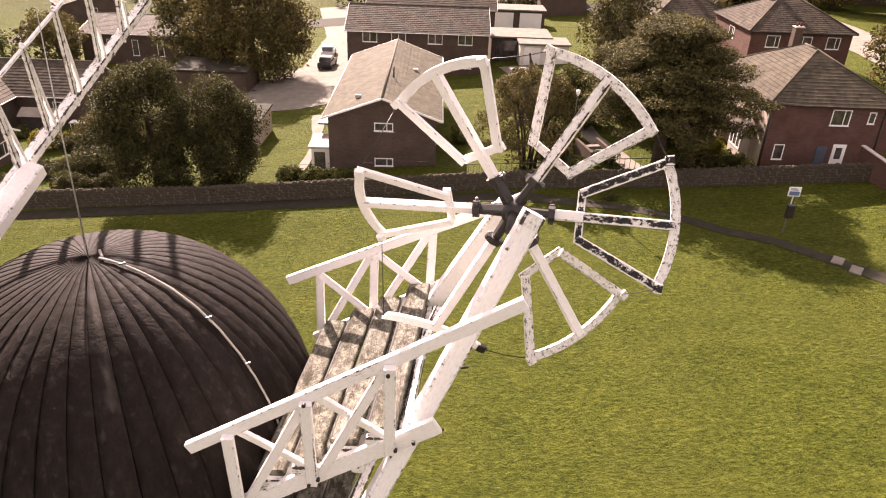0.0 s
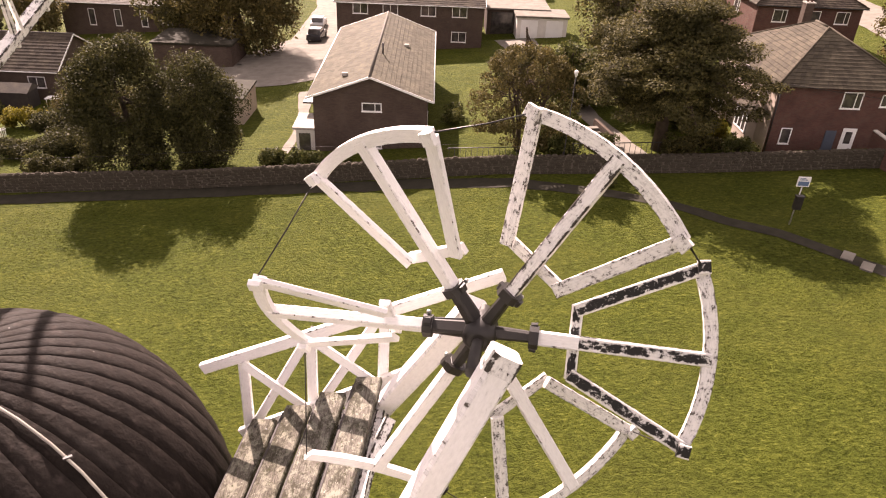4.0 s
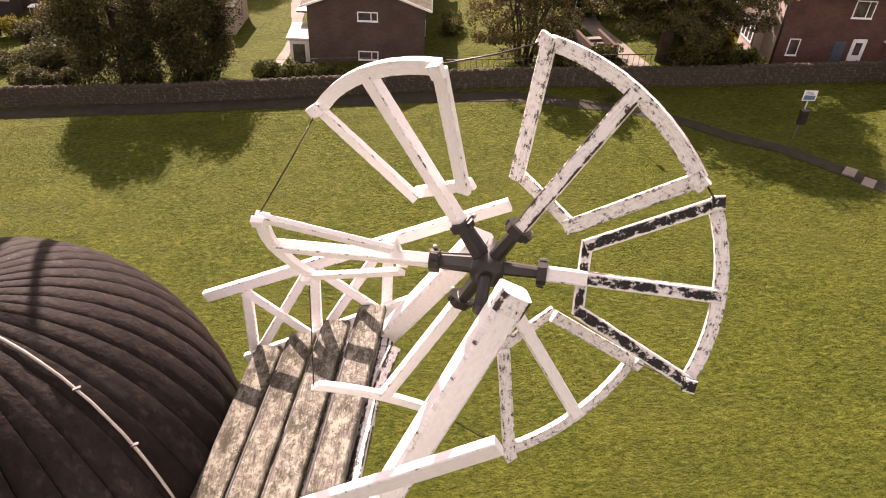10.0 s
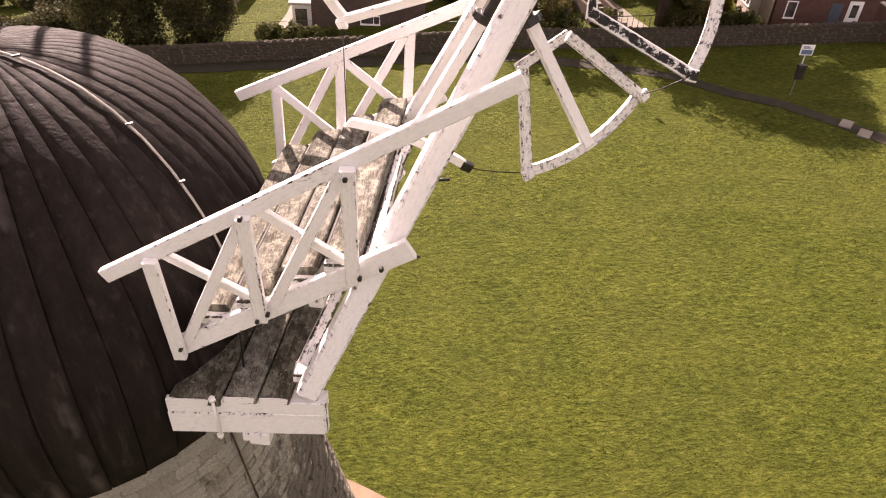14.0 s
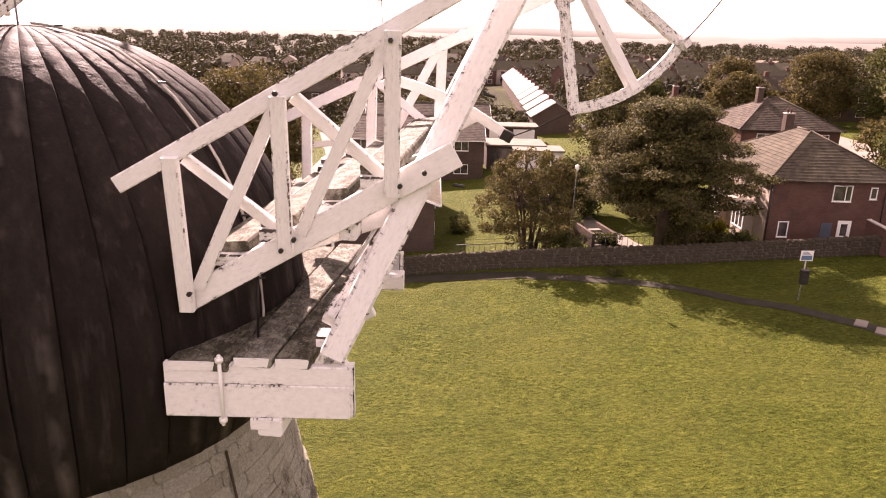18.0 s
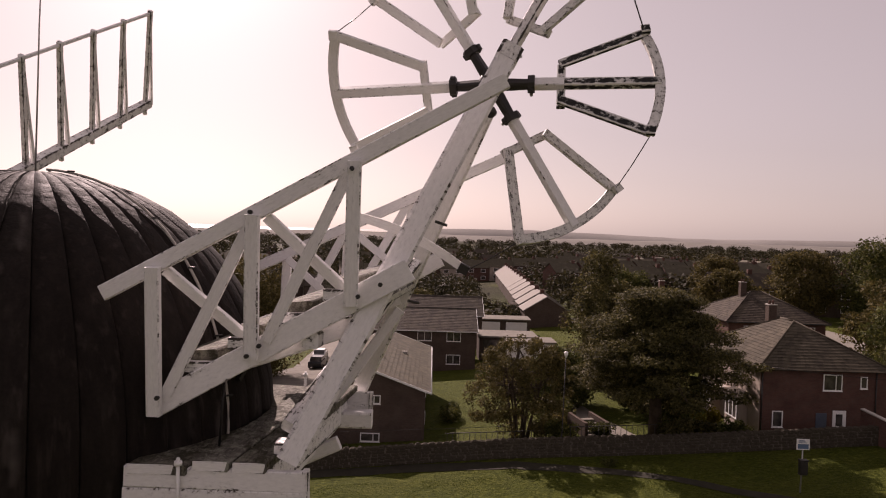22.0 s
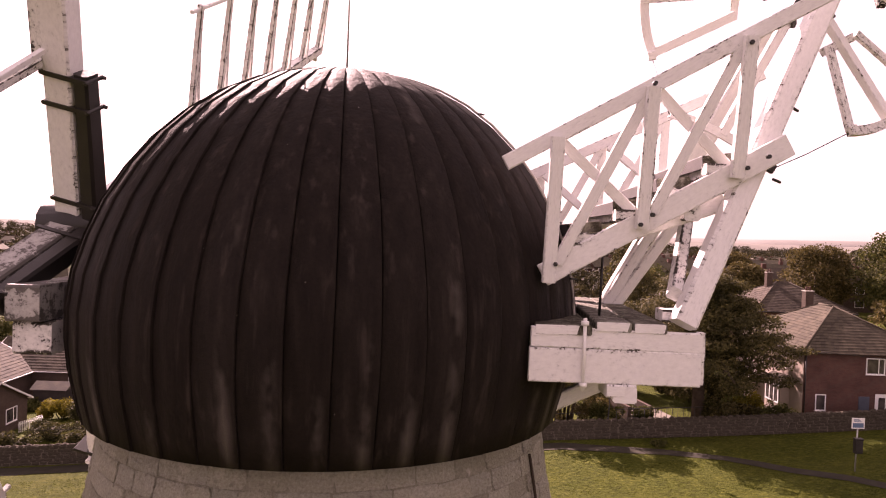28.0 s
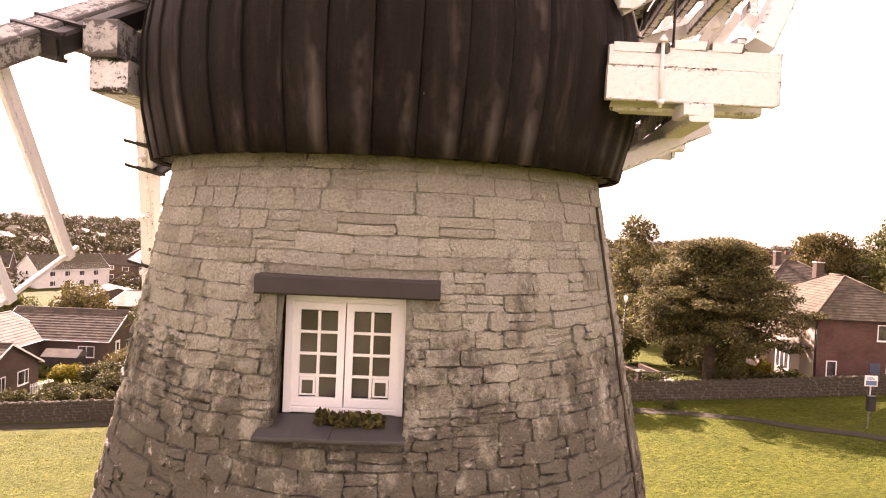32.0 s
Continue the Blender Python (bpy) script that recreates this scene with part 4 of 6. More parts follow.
# ---- the fantail ----
HUB = Vector((0.851, 6.757, 15.014))
fan = thing("fantail", "six-bladed windmill fantail with open white sectors and black hub", "fantail", HUB)
fan.matrix_world = Matrix.Translation(HUB) @ pose(0, 0, 0, -1.75, 0, -10.2)
# shaft and iron hub
hub = part("hub", tube([(0, -0.15, 0), (0, -0.1, 0), (0, 0.1, 0), (0, 0.15, 0)], [0.07, 0.125, 0.125, 0.07], 12), M_IRON, fan, "black cast-iron hub")
part("shaft", tube([(0, -0.5, -0.01), (0, 0.3, 0)], 0.045, 8), M_IRON, fan)
part("pinion", tube([(0.03, -0.4, -0.38), (0.035, -0.36, -0.35), (0.04, -0.33, -0.32)], [0.04, 0.06, 0.04], 10), M_IRON, fan)
part("drive_rod", tube([(0.0, -0.14, -0.02), (0.035, -0.38, -0.36)], 0.022, 8), M_IRON, fan)
BLADE_R, BLADE_IN = 1.66, 0.69


def blade_parts(angle, spread, twist, mats, bare=False):
    """A sector frame: spoke, two edge battens, inner bar and curved rim; u points outwards, v along the rim, n off the
    plane. bare: the battens are lost and the rim is shaped to fit the camera's view.
    """
    ca, sa = math.cos(radians(angle)), math.sin(radians(angle))
    cp, spn = math.cos(radians(twist)), math.sin(radians(twist))
    U, T, N = Vector((ca, 0, sa)), Vector((-sa, 0, ca)), Vector((0, 1, 0))
    V = (T * cp + N * spn).normalized()
    W = U.cross(V)

    def P(u, v, w=0.0):
        return U * u + V * v + W * w
    bl = part("blade", beam(P(0.36, 0), P(BLADE_R - 0.01 + (0.1 if bare else 0), 0), 0.085, 0.1, V, 0.008), mats[0], fan)
    if mats[0] is M_MOULD:
        part("spoke_root", beam(P(0.37, 0), P(BLADE_IN + 0.03, 0), 0.093, 0.107, V, 0.01), M_WHITE, bl, "white-painted root of the mouldy spoke")
    d = radians(spread)
    cs = (BLADE_R * math.cos(d), BLADE_R * math.sin(d))
    inn = (BLADE_IN * 0.98, 0.235)
    for s in () if bare else (-1, 1):
        part("edge_batten", beam(P(inn[0], inn[1] * s, 0.03), P(cs[0], cs[1] * s, 0.03), 0.045, 0.098, V, 0.006), mats[1], bl)
        part("edge_block", beam(P(cs[0] - 0.05, cs[1] * s, 0.07), P(cs[0] + 0.035, cs[1] * s + 0.012 * s, 0.07), 0.05, 0.1, V, 0.006), mats[1], bl)
    if not bare:
        part("inner_bar", beam(P(BLADE_IN, -inn[1] - 0.04, -0.04), P(BLADE_IN, inn[1] + 0.04, -0.04), 0.045, 0.085, U, 0.006), mats[1], bl)
    bm = bmesh.new()
    n = 10
    rows = []
    for i in range(n + 1):
        a = -d + 2 * d * i / n
        row = []
        for r, w in ((BLADE_R + 0.03, -0.02), (BLADE_R + 0.03, 0.03), (BLADE_R - 0.065, 0.03), (BLADE_R - 0.065, -0.02)):
            k = 0.0 if not bare else 0.1 + r * (1 - math.cos(a)) + 0.07 * (a / d) ** 2 - 0.02 * a / d      # rim almost straight, shaped to fit the camera's view
            row.append(bm.verts.new(P(r * math.cos(a) + k, r * math.sin(a) * (1.1 if bare and a > 0 else 1.0), w)))
        rows.append(row)
    uv = bm.loops.layers.uv.verify()
    for i, (r0, r1) in enumerate(zip(rows, rows[1:])):
        for k in range(4):
            f = bm.faces.new((r0[k], r0[(k + 1) % 4], r1[(k + 1) % 4], r1[k]))
            for lp, c in zip(f.loops, ((i, 2 * k), (i, 2 * k + 0.999), (i + 1, 2 * k + 0.999), (i + 1, 2 * k))):
                lp[uv].uv = (angle + 0.12 * c[0], c[1])
    bm.faces.new(rows[0])
    bm.faces.new(rows[-1][::-1])
    bmesh.ops.recalc_face_normals(bm, faces=bm.faces)
    part("rim", bm, mats[2], bl)
    # iron socket: a ribbed box that clasps the spoke, flanged and bolted at its end
    sk = part("socket", beam(U * 0.06, U * 0.37, 0.12, 0.1, V, 0.02, None, 0.82), M_IRON, fan, "black iron blade socket")
    part("flange", beam(P(0.36, 0), P(0.43, 0), 0.15, 0.165, V, 0.035), M_IRON, sk)
    part("rib", beam(P(0.1, 0, -0.07), P(0.36, 0, -0.055), 0.03, 0.035, V, 0.006), M_IRON, sk)
    for s in (-1, 1):
        part("lug", beam(P(0.37, 0.07 * s, 0), P(0.42, 0.075 * s, 0), 0.06, 0.07, V, 0.012), M_IRON, sk)
        part("bolt", tube([P(0.395, 0.06 * s, -0.075), P(0.395, 0.06 * s, -0.1)], 0.018, 6), M_GALV, sk)
    u = (BLADE_R + 0.19, BLADE_R + 0.15) if bare else (cs[0], cs[0])
    if bare:
        part("edge_block", beam(P(u[1] - 0.02, cs[1] * 1.1 - 0.08, 0.01), P(u[1] - 0.02, cs[1] * 1.1 + 0.03, 0.01), 0.07, 0.1, U, 0.01), M_IRON, bl)
    return P(u[0], -cs[1]), P(u[1], cs[1] * (1.1 if bare else 1.0))


BLADES = [(0.7, 22.9, 29.2, (M_MOULD, M_MOULD, M_SPOTTED)), (61.5, 22.4, 26.6, (M_WORN, M_SPOTTED, M_SPOTTED)), (122.9, 21.9, 25.9, (M_WHITE, M_WHITE, M_WHITE)),
          (183.0, 21.7, 33.7, (M_WHITE, M_WHITE, M_WHITE)), (243.3, 21.5, 16.0, (M_WHITE, M_WHITE, M_WHITE)), (301.5, 22.6, 31.9, (M_WHITE, M_SPOTTED, M_SPOTTED))]
tips = [blade_parts(a, sp, tw, m, i == 4) for i, (a, sp, tw, m) in enumerate(BLADES)]
for i in range(6):
    a, b = tips[i][1], tips[(i + 1) % 6][0]
    if i == 0:
        continue
    m_ = (a + b) / 2 - Vector((0, 0, 0.015))
    part("stay_wire", tube([a, m_, b], 0.0055, 5), M_WIRE, fan)
part("stay_wire", tube([tips[0][1], tips[1][0]], 0.0075, 5), M_WIRE, fan)

# ---- the sails ----
H = Vector((-6.85, 7.05, 12.25))
ROLL = 28.4
cross = thing("windshaft_cross", "black cast-iron cross on the windshaft with projecting arms", "iron cross", H)
part("windshaft", tube([(1.3, 0, 0.05), (0, 0, 0), (-0.3, 0, -0.02)], [0.22, 0.24, 0.24], 12), M_IRON, cross)


def sail(angle, reach=1.85, dip=0.0, first=1.806, bars=8, rake=0.0, set_back=0.0, straps=(0.35, 1.4, 1.7)):
    """angle in degrees in the plane across the shaft: 0 towards +y, 90 up; reach: length of the bars."""
    a = radians(angle)
    U = Vector((0.12 * math.cos(a) + 0.24 * math.sin(a), math.cos(a), math.sin(a))).normalized()
    V = Vector((-0.12 * math.sin(a) + 0.24 * math.cos(a), -math.sin(a), math.cos(a))).normalized()   # across the sail, towards the sail frame
    X = V.cross(U).normalized()
    V = U.cross(X).normalized()
    # iron arm of the cross
    part("arm", beam(U * 0.05 - X * 0.25, U * 1.75 - X * 0.235, 0.25, 0.19, X, 0.03, None, 0.8), M_IRON, cross)
    s = thing("sail", "white timber windmill sail with bare cross bars", "sail", H + U * 0.5, 0, "sails of the windmill")
    o = U * 0.5

    def P(u, v, x=0.0):
        return U * u + V * v + X * x - o
    part("stock", beam(P(0.1, 0, 0.0), P(3.6, 0, -0.4 * set_back), 0.24, 0.29 - 0.6 * set_back, X, 0.02), M_GREYPAINT if dip else M_WHITE, s)
    part("whip", beam(P(1.7, 0.0, 0.17 - set_back), P(7.65, 0.0, 0.17 - set_back), 0.19, 0.19, X, 0.012, None, 0.8), M_WHITE if set_back else M_WORN, s)
    for u in straps:
        part("clamp", beam(P(u, -0.137, -0.085), P(u, 0.137, -0.085), 0.045, 0.5, X, 0.012), M_IRON, s, "black iron strap round the stock")
        for v in (-0.12, 0.12):
            part("bolt", tube([P(u, v, -0.3), P(u, v, -0.36)], 0.022, 6), M_IRON, s)
    for i in range(bars):
        u = first + 0.812 * i
        b = part("sail_bar", beam(P(u, -0.12, 0.18 - set_back), P(u + 0.02 - 0.25 * dip - rake, reach, -dip), 0.075 if dip == 0 else 0.11, 0.07, X, 0.006), M_WHITE if dip else M_WORN, s)
        part("sail_bar", beam(P(u + 0.12, -0.02, 0.12 - set_back), P(u + 0.05 - 0.25 * dip - rake, reach, 0.03 - dip), 0.05, 0.06, X, 0.006), M_WHITE, s)
        part("bar_end", beam(P(u, -0.2, 0.18 - set_back), P(u, -0.08, 0.18 - set_back), 0.06, 0.07, X, 0.01), M_WHITE, s)
    part("hemlath", beam(P(first - 0.2, reach - 0.05, 0.01 - dip), P(7.6, reach - 0.05, 0.01 - dip), 0.045, 0.05, X, 0.006), M_WHITE, s)
    return s


for k in range(4):
    if k == 0:
        sail(ROLL, first=2.66, bars=7)
    elif k == 1:
        sail(ROLL + 90, 1.68, rake=0.2)
    elif k == 2:
        sail(ROLL + 180, 2.15, 0.33, 1.95)
    else:
        sail(ROLL + 270, set_back=0.26, straps=(0.35, 1.63, 1.95, 3.35))

# ends of the weather beam beside the shaft
wb = thing("weather_beam", "stacked weathered white beam ends beside the cap", "beam", (-6.6, 5.7, 11.1))
part("beam", block(-0.21, 0.1, 0.035, 2.9, 0.275, 0.61, 0.02), M_GREYPAINT, wb, "boxed upper beam in flaking grey paint")
part("beam", block(-0.19, 0.165, 0.13, 2.6, -0.035, 0.265, 0.02), M_WORN, wb, "worn white lower beam")
for y in (0.45, 2.3):
    part("bearer", block(0.11, 1.2, y, y + 0.25, 0.05, 0.58, 0.02), M_LINTEL, wb)
# cable down the tower
cab = []
for z in np.linspace(10.2, ground_z(-1, 6), 14):
    a = radians(-28)
    r = tower_r(z) + 0.03
    cab.append((TX + r * math.cos(a), TY + r * math.sin(a), z))
solo("conductor_cable", tube(cab, 0.014, 6), M_BARK, "dark lightning cable running down the stone tower", "cable")
# ---- houses ----
def roof_plane(quads, e0, e1, t1, t0, course=0.34, tile=0.33, thick=0.03):
    """Adds tiles, row by row, on the plane from the eave e0-e1 up to the top t0-t1."""
    e0, e1, t0, t1 = (np.array(p, float) for p in (e0, e1, t0, t1))
    nrm = np.cross(e1 - e0, (t0 + t1) / 2 - e0)
    nrm /= np.linalg.norm(nrm)
    if nrm[2] < 0:
        nrm = -nrm
    rows = max(2, int(round(np.linalg.norm((t0 + t1) / 2 - (e0 + e1) / 2) / course)))
    for r in range(rows):
        a, b = r / rows, min(1.0, (r + 1.12) / rows)
        l0, r0 = e0 + (t0 - e0) * a, e1 + (t1 - e1) * a
        l1, r1 = e0 + (t0 - e0) * b, e1 + (t1 - e1) * b
        n = max(1, int(round(np.linalg.norm(r0 - l0) / tile)))
        off = nrm * thick
        for k in range(n):
            st = 0.5 / n * (r % 2)
            u0, u1 = min(1, max(0, k / n + 0.001 - st)), (k + 1) / n - 0.001 - (st if k < n - 1 else 0)
            jit = nrm * random.uniform(0, 0.008)
            A, B = l0 + (r0 - l0) * u0 + off + jit, l0 + (r0 - l0) * u1 + off + jit
            C, D = l1 + (r1 - l1) * u1, l1 + (r1 - l1) * u0
            quads.append((A, B, C + jit, D + jit))
            quads.append((A - off * 1.6, B - off * 1.6, B, A))


def tiled(name, quads, material, parent):
    """Joins the tiles, two faces each sharing an edge, into one mesh."""
    vs, fs = [], []
    for q in range(0, len(quads), 2):
        A, B, C, D = quads[q]
        a, b, _, _ = quads[q + 1]
        i = len(vs)
        vs += [A, B, C, D, a, b]
        fs += [(i, i + 1, i + 2, i + 3), (i + 4, i + 5, i + 1, i)]
    return part(name, raw_mesh(name, vs, fs, material), None, parent)


def add_window(h, face, dims, u, z, w, hh, door=False, mat=None):
    """A framed window or door on a face of a house: u along the face from its middle, z its middle."""
    W, D = dims
    rot, dist = {"S": (0, D / 2), "E": (90, W / 2), "N": (180, D / 2), "W": (-90, W / 2)}[face]
    m = pose(0, 0, 0, 0, 0, rot) @ pose(u, -dist, z)
    nm = "door" if door else "window"
    fr = 0.07
    win = part(nm, block(-w / 2 - 0.03, w / 2 + 0.03, -0.06, 0.02, -hh / 2 - 0.05, -hh / 2, 0.008), M_PVC, h, "", m)
    for b in ((-w / 2, -w / 2 + fr, -0.035, 0.02, -hh / 2, hh / 2), (w / 2 - fr, w / 2, -0.035, 0.02, -hh / 2, hh / 2), (-w / 2 + fr, w / 2 - fr, -0.035, 0.02, hh / 2 - fr, hh / 2), (-w / 2 + fr, w / 2 - fr, -0.035, 0.02, -hh / 2, -hh / 2 + fr)):
        part("frame", block(*b, 0.006), M_PVC, win)
    if door:
        part("leaf", block(-w / 2 + fr, w / 2 - fr, -0.02, 0.02, -hh / 2 + fr, hh / 2 - fr, 0.006), mat or M_PVC, win)
        part("pane", block(-w / 2 + 0.24, w / 2 - 0.24, -0.026, 0.0, -0.05, hh / 2 - 0.25, 0.004), M_GLASS, win)
    else:
        part("pane", block(-w / 2 + fr, w / 2 - fr, -0.012, 0.01, -hh / 2 + fr, hh / 2 - fr, 0.002), M_GLASS, win)
        if w > 0.9:
            k = w / 6 if w < 1.6 else 0
            part("mullion", block(k - 0.03, k + 0.03, -0.03, 0.01, -hh / 2 + fr, hh / 2 - fr, 0.006), M_PVC, win)
    return win


def house(label, x, y, turn, W, D, eave, ridge, axis, wall, roof, hip=0.0, base=None, over=0.35, chimneys=(), windows=(), tile=0.33, course=0.34, name="house", group="", verge=True):
    """A house on a W x D plan, its ridge along axis; hip: how far the ridge ends are drawn in (0: gables)."""
    z = ground_z(x, y) if base is None else base
    h = thing(name, label, "house", (x, y, z), turn, group)
    a, b = W / 2, D / 2
    if axis == "x":
        gable = [(-b, 0), (b, 0), (b, eave), (0, eave + (ridge - eave) * (1 - 0.0)), (-b, eave)] if not hip else [(-b, 0), (b, 0), (b, eave), (-b, eave)]
        bm = prism([(p[0], p[1] - (0.06 if p[1] > eave + 0.01 else 0) - (0.6 if p[1] == 0 else 0)) for p in gable], "x", -a, a)
    else:
        gable = [(-a, 0), (a, 0), (a, eave), (0, ridge), (-a, eave)] if not hip else [(-a, 0), (a, 0), (a, eave), (-a, eave)]
        bm = prism([(p[0], p[1] - (0.06 if p[1] > eave + 0.01 else 0) - (0.6 if p[1] == 0 else 0)) for p in gable], "y", -b, b)
    part("wall", bm, wall, h)
    quads = []
    if axis == "x":
        run, half, L = b, b, a
        conv = lambda along, across, zz: (along, across, zz)
    else:
        run, half, L = a, a, b
        conv = lambda along, across, zz: (across, along, zz)
    slope = (ridge - eave) / run
    ez = eave - over * slope
    e = half + over
    v = L + (over if hip else over * 0.7)
    for s in (-1, 1):
        roof_plane(quads, conv(-v, s * e, ez), conv(v, s * e, ez), conv(v - (hip + over if hip else 0), 0, ridge), conv(-v + (hip + over if hip else 0), 0, ridge), course, tile)
    if hip:
        for s in (-1, 1):
            roof_plane(quads, conv(s * v, -e, ez), conv(s * v, e, ez), conv(s * (v - hip - over), 0.02, ridge), conv(s * (v - hip - over), -0.02, ridge), course, tile)
    tiled("roof", quads, roof, h)
    # ceiling slab under the tiles, ridge tiles and gutters
    cv = [conv(-v, -e, ez - 0.02), conv(v, -e, ez - 0.02), conv(v, e, ez - 0.02), conv(-v, e, ez - 0.02), conv(-v + (hip + over if hip else 0), 0, ridge - 0.03), conv(v - (hip + over if hip else 0), 0, ridge - 0.03)]
    part("roof_deck", raw_mesh("roof_deck", cv, [(0, 1, 5, 4), (2, 3, 4, 5), (0, 3, 2, 1), (1, 2, 5), (3, 0, 4)] if hip else [(0, 1, 5, 4), (2, 3, 4, 5)], M_LINTEL), None, h)
    rl = v - (hip + over if hip else 0)
    part("ridge", tube([conv(-rl, 0, ridge + 0.02), conv(rl, 0, ridge + 0.02)], 0.09, 6), M_TILE_GREY if not hip else roof, h)
    if hip:
        for s in (-1, 1):
            for t in (-1, 1):
                part("hip_ridge", tube([conv(s * rl, 0, ridge + 0.02), conv(s * v, t * e, ez + 0.03)], 0.08, 6), roof, h)
    elif verge:
        for s in (-1, 1):
            for t in (-1, 1):
                part("bargeboard", beam(conv(s * v, t * e, ez - 0.03), conv(s * v, 0, ridge - 0.03), 0.05, 0.14, (0, 0, 1)), M_PVC, h)
    for t in (-1, 1):
        part("gutter", tube([conv(-v, t * (e + 0.04), ez - 0.05), conv(v, t * (e + 0.04), ez - 0.05)], 0.055, 6), M_PVC if not hip else M_IRON, h)
    for c in chimneys:
        u, w, zt = c[:3]
        px, py, _ = conv(u, w, 0)
        ch = part("chimney", block(px - 0.32, px + 0.32, py - 0.32, py + 0.32, ridge - 0.9, zt, 0.01), c[3] if len(c) > 3 else wall, h)
        part("flaunching", block(px - 0.36, px + 0.36, py - 0.36, py + 0.36, zt, zt + 0.09, 0.02), M_LEAD, ch)
        for dx in (-0.14, 0.14):
            part("pot", tube([(px + dx, py, zt + 0.08), (px + dx, py, zt + 0.4)], [0.1, 0.085], 8), M_REDBRICK, ch)
    for wd in windows:
        add_window(h, wd[0], (W, D), *wd[1:])
    return h


# the gabled house behind the wall
hc = house("brown brick gabled house with a pale tiled roof", -3.75, 58.2, 0, 7.7, 19.0, 4.75, 6.15, "y", M_BRICK, M_TILE, 0, -2.25, 0.4,
           windows=[("S", 0.1, 4.0, 1.35, 0.62), ("S", 0.1, 1.35, 1.35, 0.62), ("E", -4, 3.7, 1.3, 1.1), ("E", 2, 3.7, 1.3, 1.1), ("E", -4, 1.2, 1.3, 1.1), ("W", -3, 3.7, 1.2, 1.0), ("W", 4, 3.7, 1.2, 1.0)])
part("porch", block(-5.2, -3.86, -9.2, -6.6, -0.3, 2.15, 0.02), M_WHITEWALL, hc, "white flat-roofed porch with dark openings")
part("porch_roof", block(-5.4, -3.86, -9.4, -6.4, 2.15, 2.32, 0.02), M_LEAD, hc)
part("porch_door", block(-5.0, -4.2, -9.24, -9.19, -0.2, 1.85, 0.01), M_GLASS, hc)
part("porch_roof", block(-5.1, -3.86, -6.4, -3.2, 3.0, 3.12, 0.02), M_IRON, hc)
part("vent_pipe", tube([(0.45, -3.5, 5.6), (0.45, -3.5, 6.8)], 0.06, 8), M_IRON, hc)
for rx, ry, rz in ((2.0, 1.0, 5.6), (-1.9, -7.5, 5.7)):
    part("roof_vent", block(rx - 0.2, rx + 0.2, ry - 0.15, ry + 0.15, rz - 0.2, rz + 0.02, 0.02), M_LEAD, hc)

hc.matrix_world = pose(-3.98, 61.57, -3.32) @ Matrix.Scale(1.06, 4)

# terraces behind it
w_row = [("S", u, zz, 1.7, 1.15) for u in (-5.55, -2.2, 2.05, 5.55) for zz in (4.35, 1.6)]
house("long brown brick terrace with grey tiled roof", -2.35, 89.6, 0, 16.4, 10.6, 5.2, 7.2, "x", M_BRICK, M_TILE_DARK, 0, -3.55, 0.4, windows=w_row + [("S", -4.2, 1.0, 0.95, 2.0, True)], tile=0.45, course=0.4)
house("long brown brick terrace with grey tiled roof", -1.0, 109.0, 0, 18, 10, 5.2, 7.4, "x", M_BRICK, M_TILE_DARK, 0, -4.0, 0.4, windows=[("S", u, 4.3, 1.6, 1.1) for u in (-7, -2.5, 2.5, 7)], tile=0.5, course=0.45)
# flat-roofed garages
for gx, gy, gw, gd, gh_ in ((10.6, 94.5, 7.5, 5.5, 2.9), (13.2, 90.6, 6.0, 4.0, 2.4), (12.5, 120.0, 9.0, 5.0, 3.0)):
    g = thing("garage", "flat-roofed garage with pale fascia and plain doors", "garage", (gx, gy, ground_z(gx, gy)), 0, "garages behind the terrace")
    part("wall", block(-gw / 2, gw / 2, -gd / 2, gd / 2, -0.3, gh_, 0.02), M_BRICK if gd > 4.5 else M_WHITEWALL, g)
    part("roof", block(-gw / 2 - 0.2, gw / 2 + 0.2, -gd / 2 - 0.25, gd / 2 + 0.2, gh_, gh_ + 0.22, 0.03), M_PAVE, g)
    for k in range(2):
        part("garage_door", block(-gw / 2 + 0.5 + k * gw / 2, -0.5 + k * gw / 2, -gd / 2 - 0.04, -gd / 2 + 0.02, 0, gh_ - 0.3, 0.01), M_PVC if gy != 94.5 else M_GLASS, g)

# red hipped pair of houses
hr = house("red brick hipped-roof house with brown tiles and chimney", 28.0, 54.0, 0, 9.0, 11.2, 5.1, 7.75, "y", M_REDBRICK, M_TILE_MID, 4.6, -0.3, 0.35, chimneys=[(3.3, 0.3, 8.55, M_BRICK)],
           windows=[("S", 0.55, 4.05, 1.35, 1.15), ("S", 2.75, 4.1, 0.5, 0.85), ("S", -3.25, 1.4, 0.75, 1.15), ("S", 1.1, 1.05, 0.95, 2.1, True), ("W", 3.2, 3.9, 1.7, 1.15), ("W", -2.8, 3.9, 1.7, 1.15)])
part("blue_panel", block(-0.55, 0.2, -5.66, -5.6, 0.0, 1.9, 0.01), M_SLATEBLUE, hr, "faded blue gate panel beside the door")
part("side_render", block(-4.53, -4.5, -5.55, 5.55, 0.0, 4.7, 0.005), M_RENDER, hr, "pale pinkish render on the side wall")
part("downpipe", tube([(-4.42, -5.66, 0), (-4.42, -5.66, 4.9)], 0.05, 6), M_IRON, hr)
part("downpipe", tube([(3.6, -5.66, 0), (3.6, -5.66, 4.9)], 0.05, 6), M_IRON, hr)
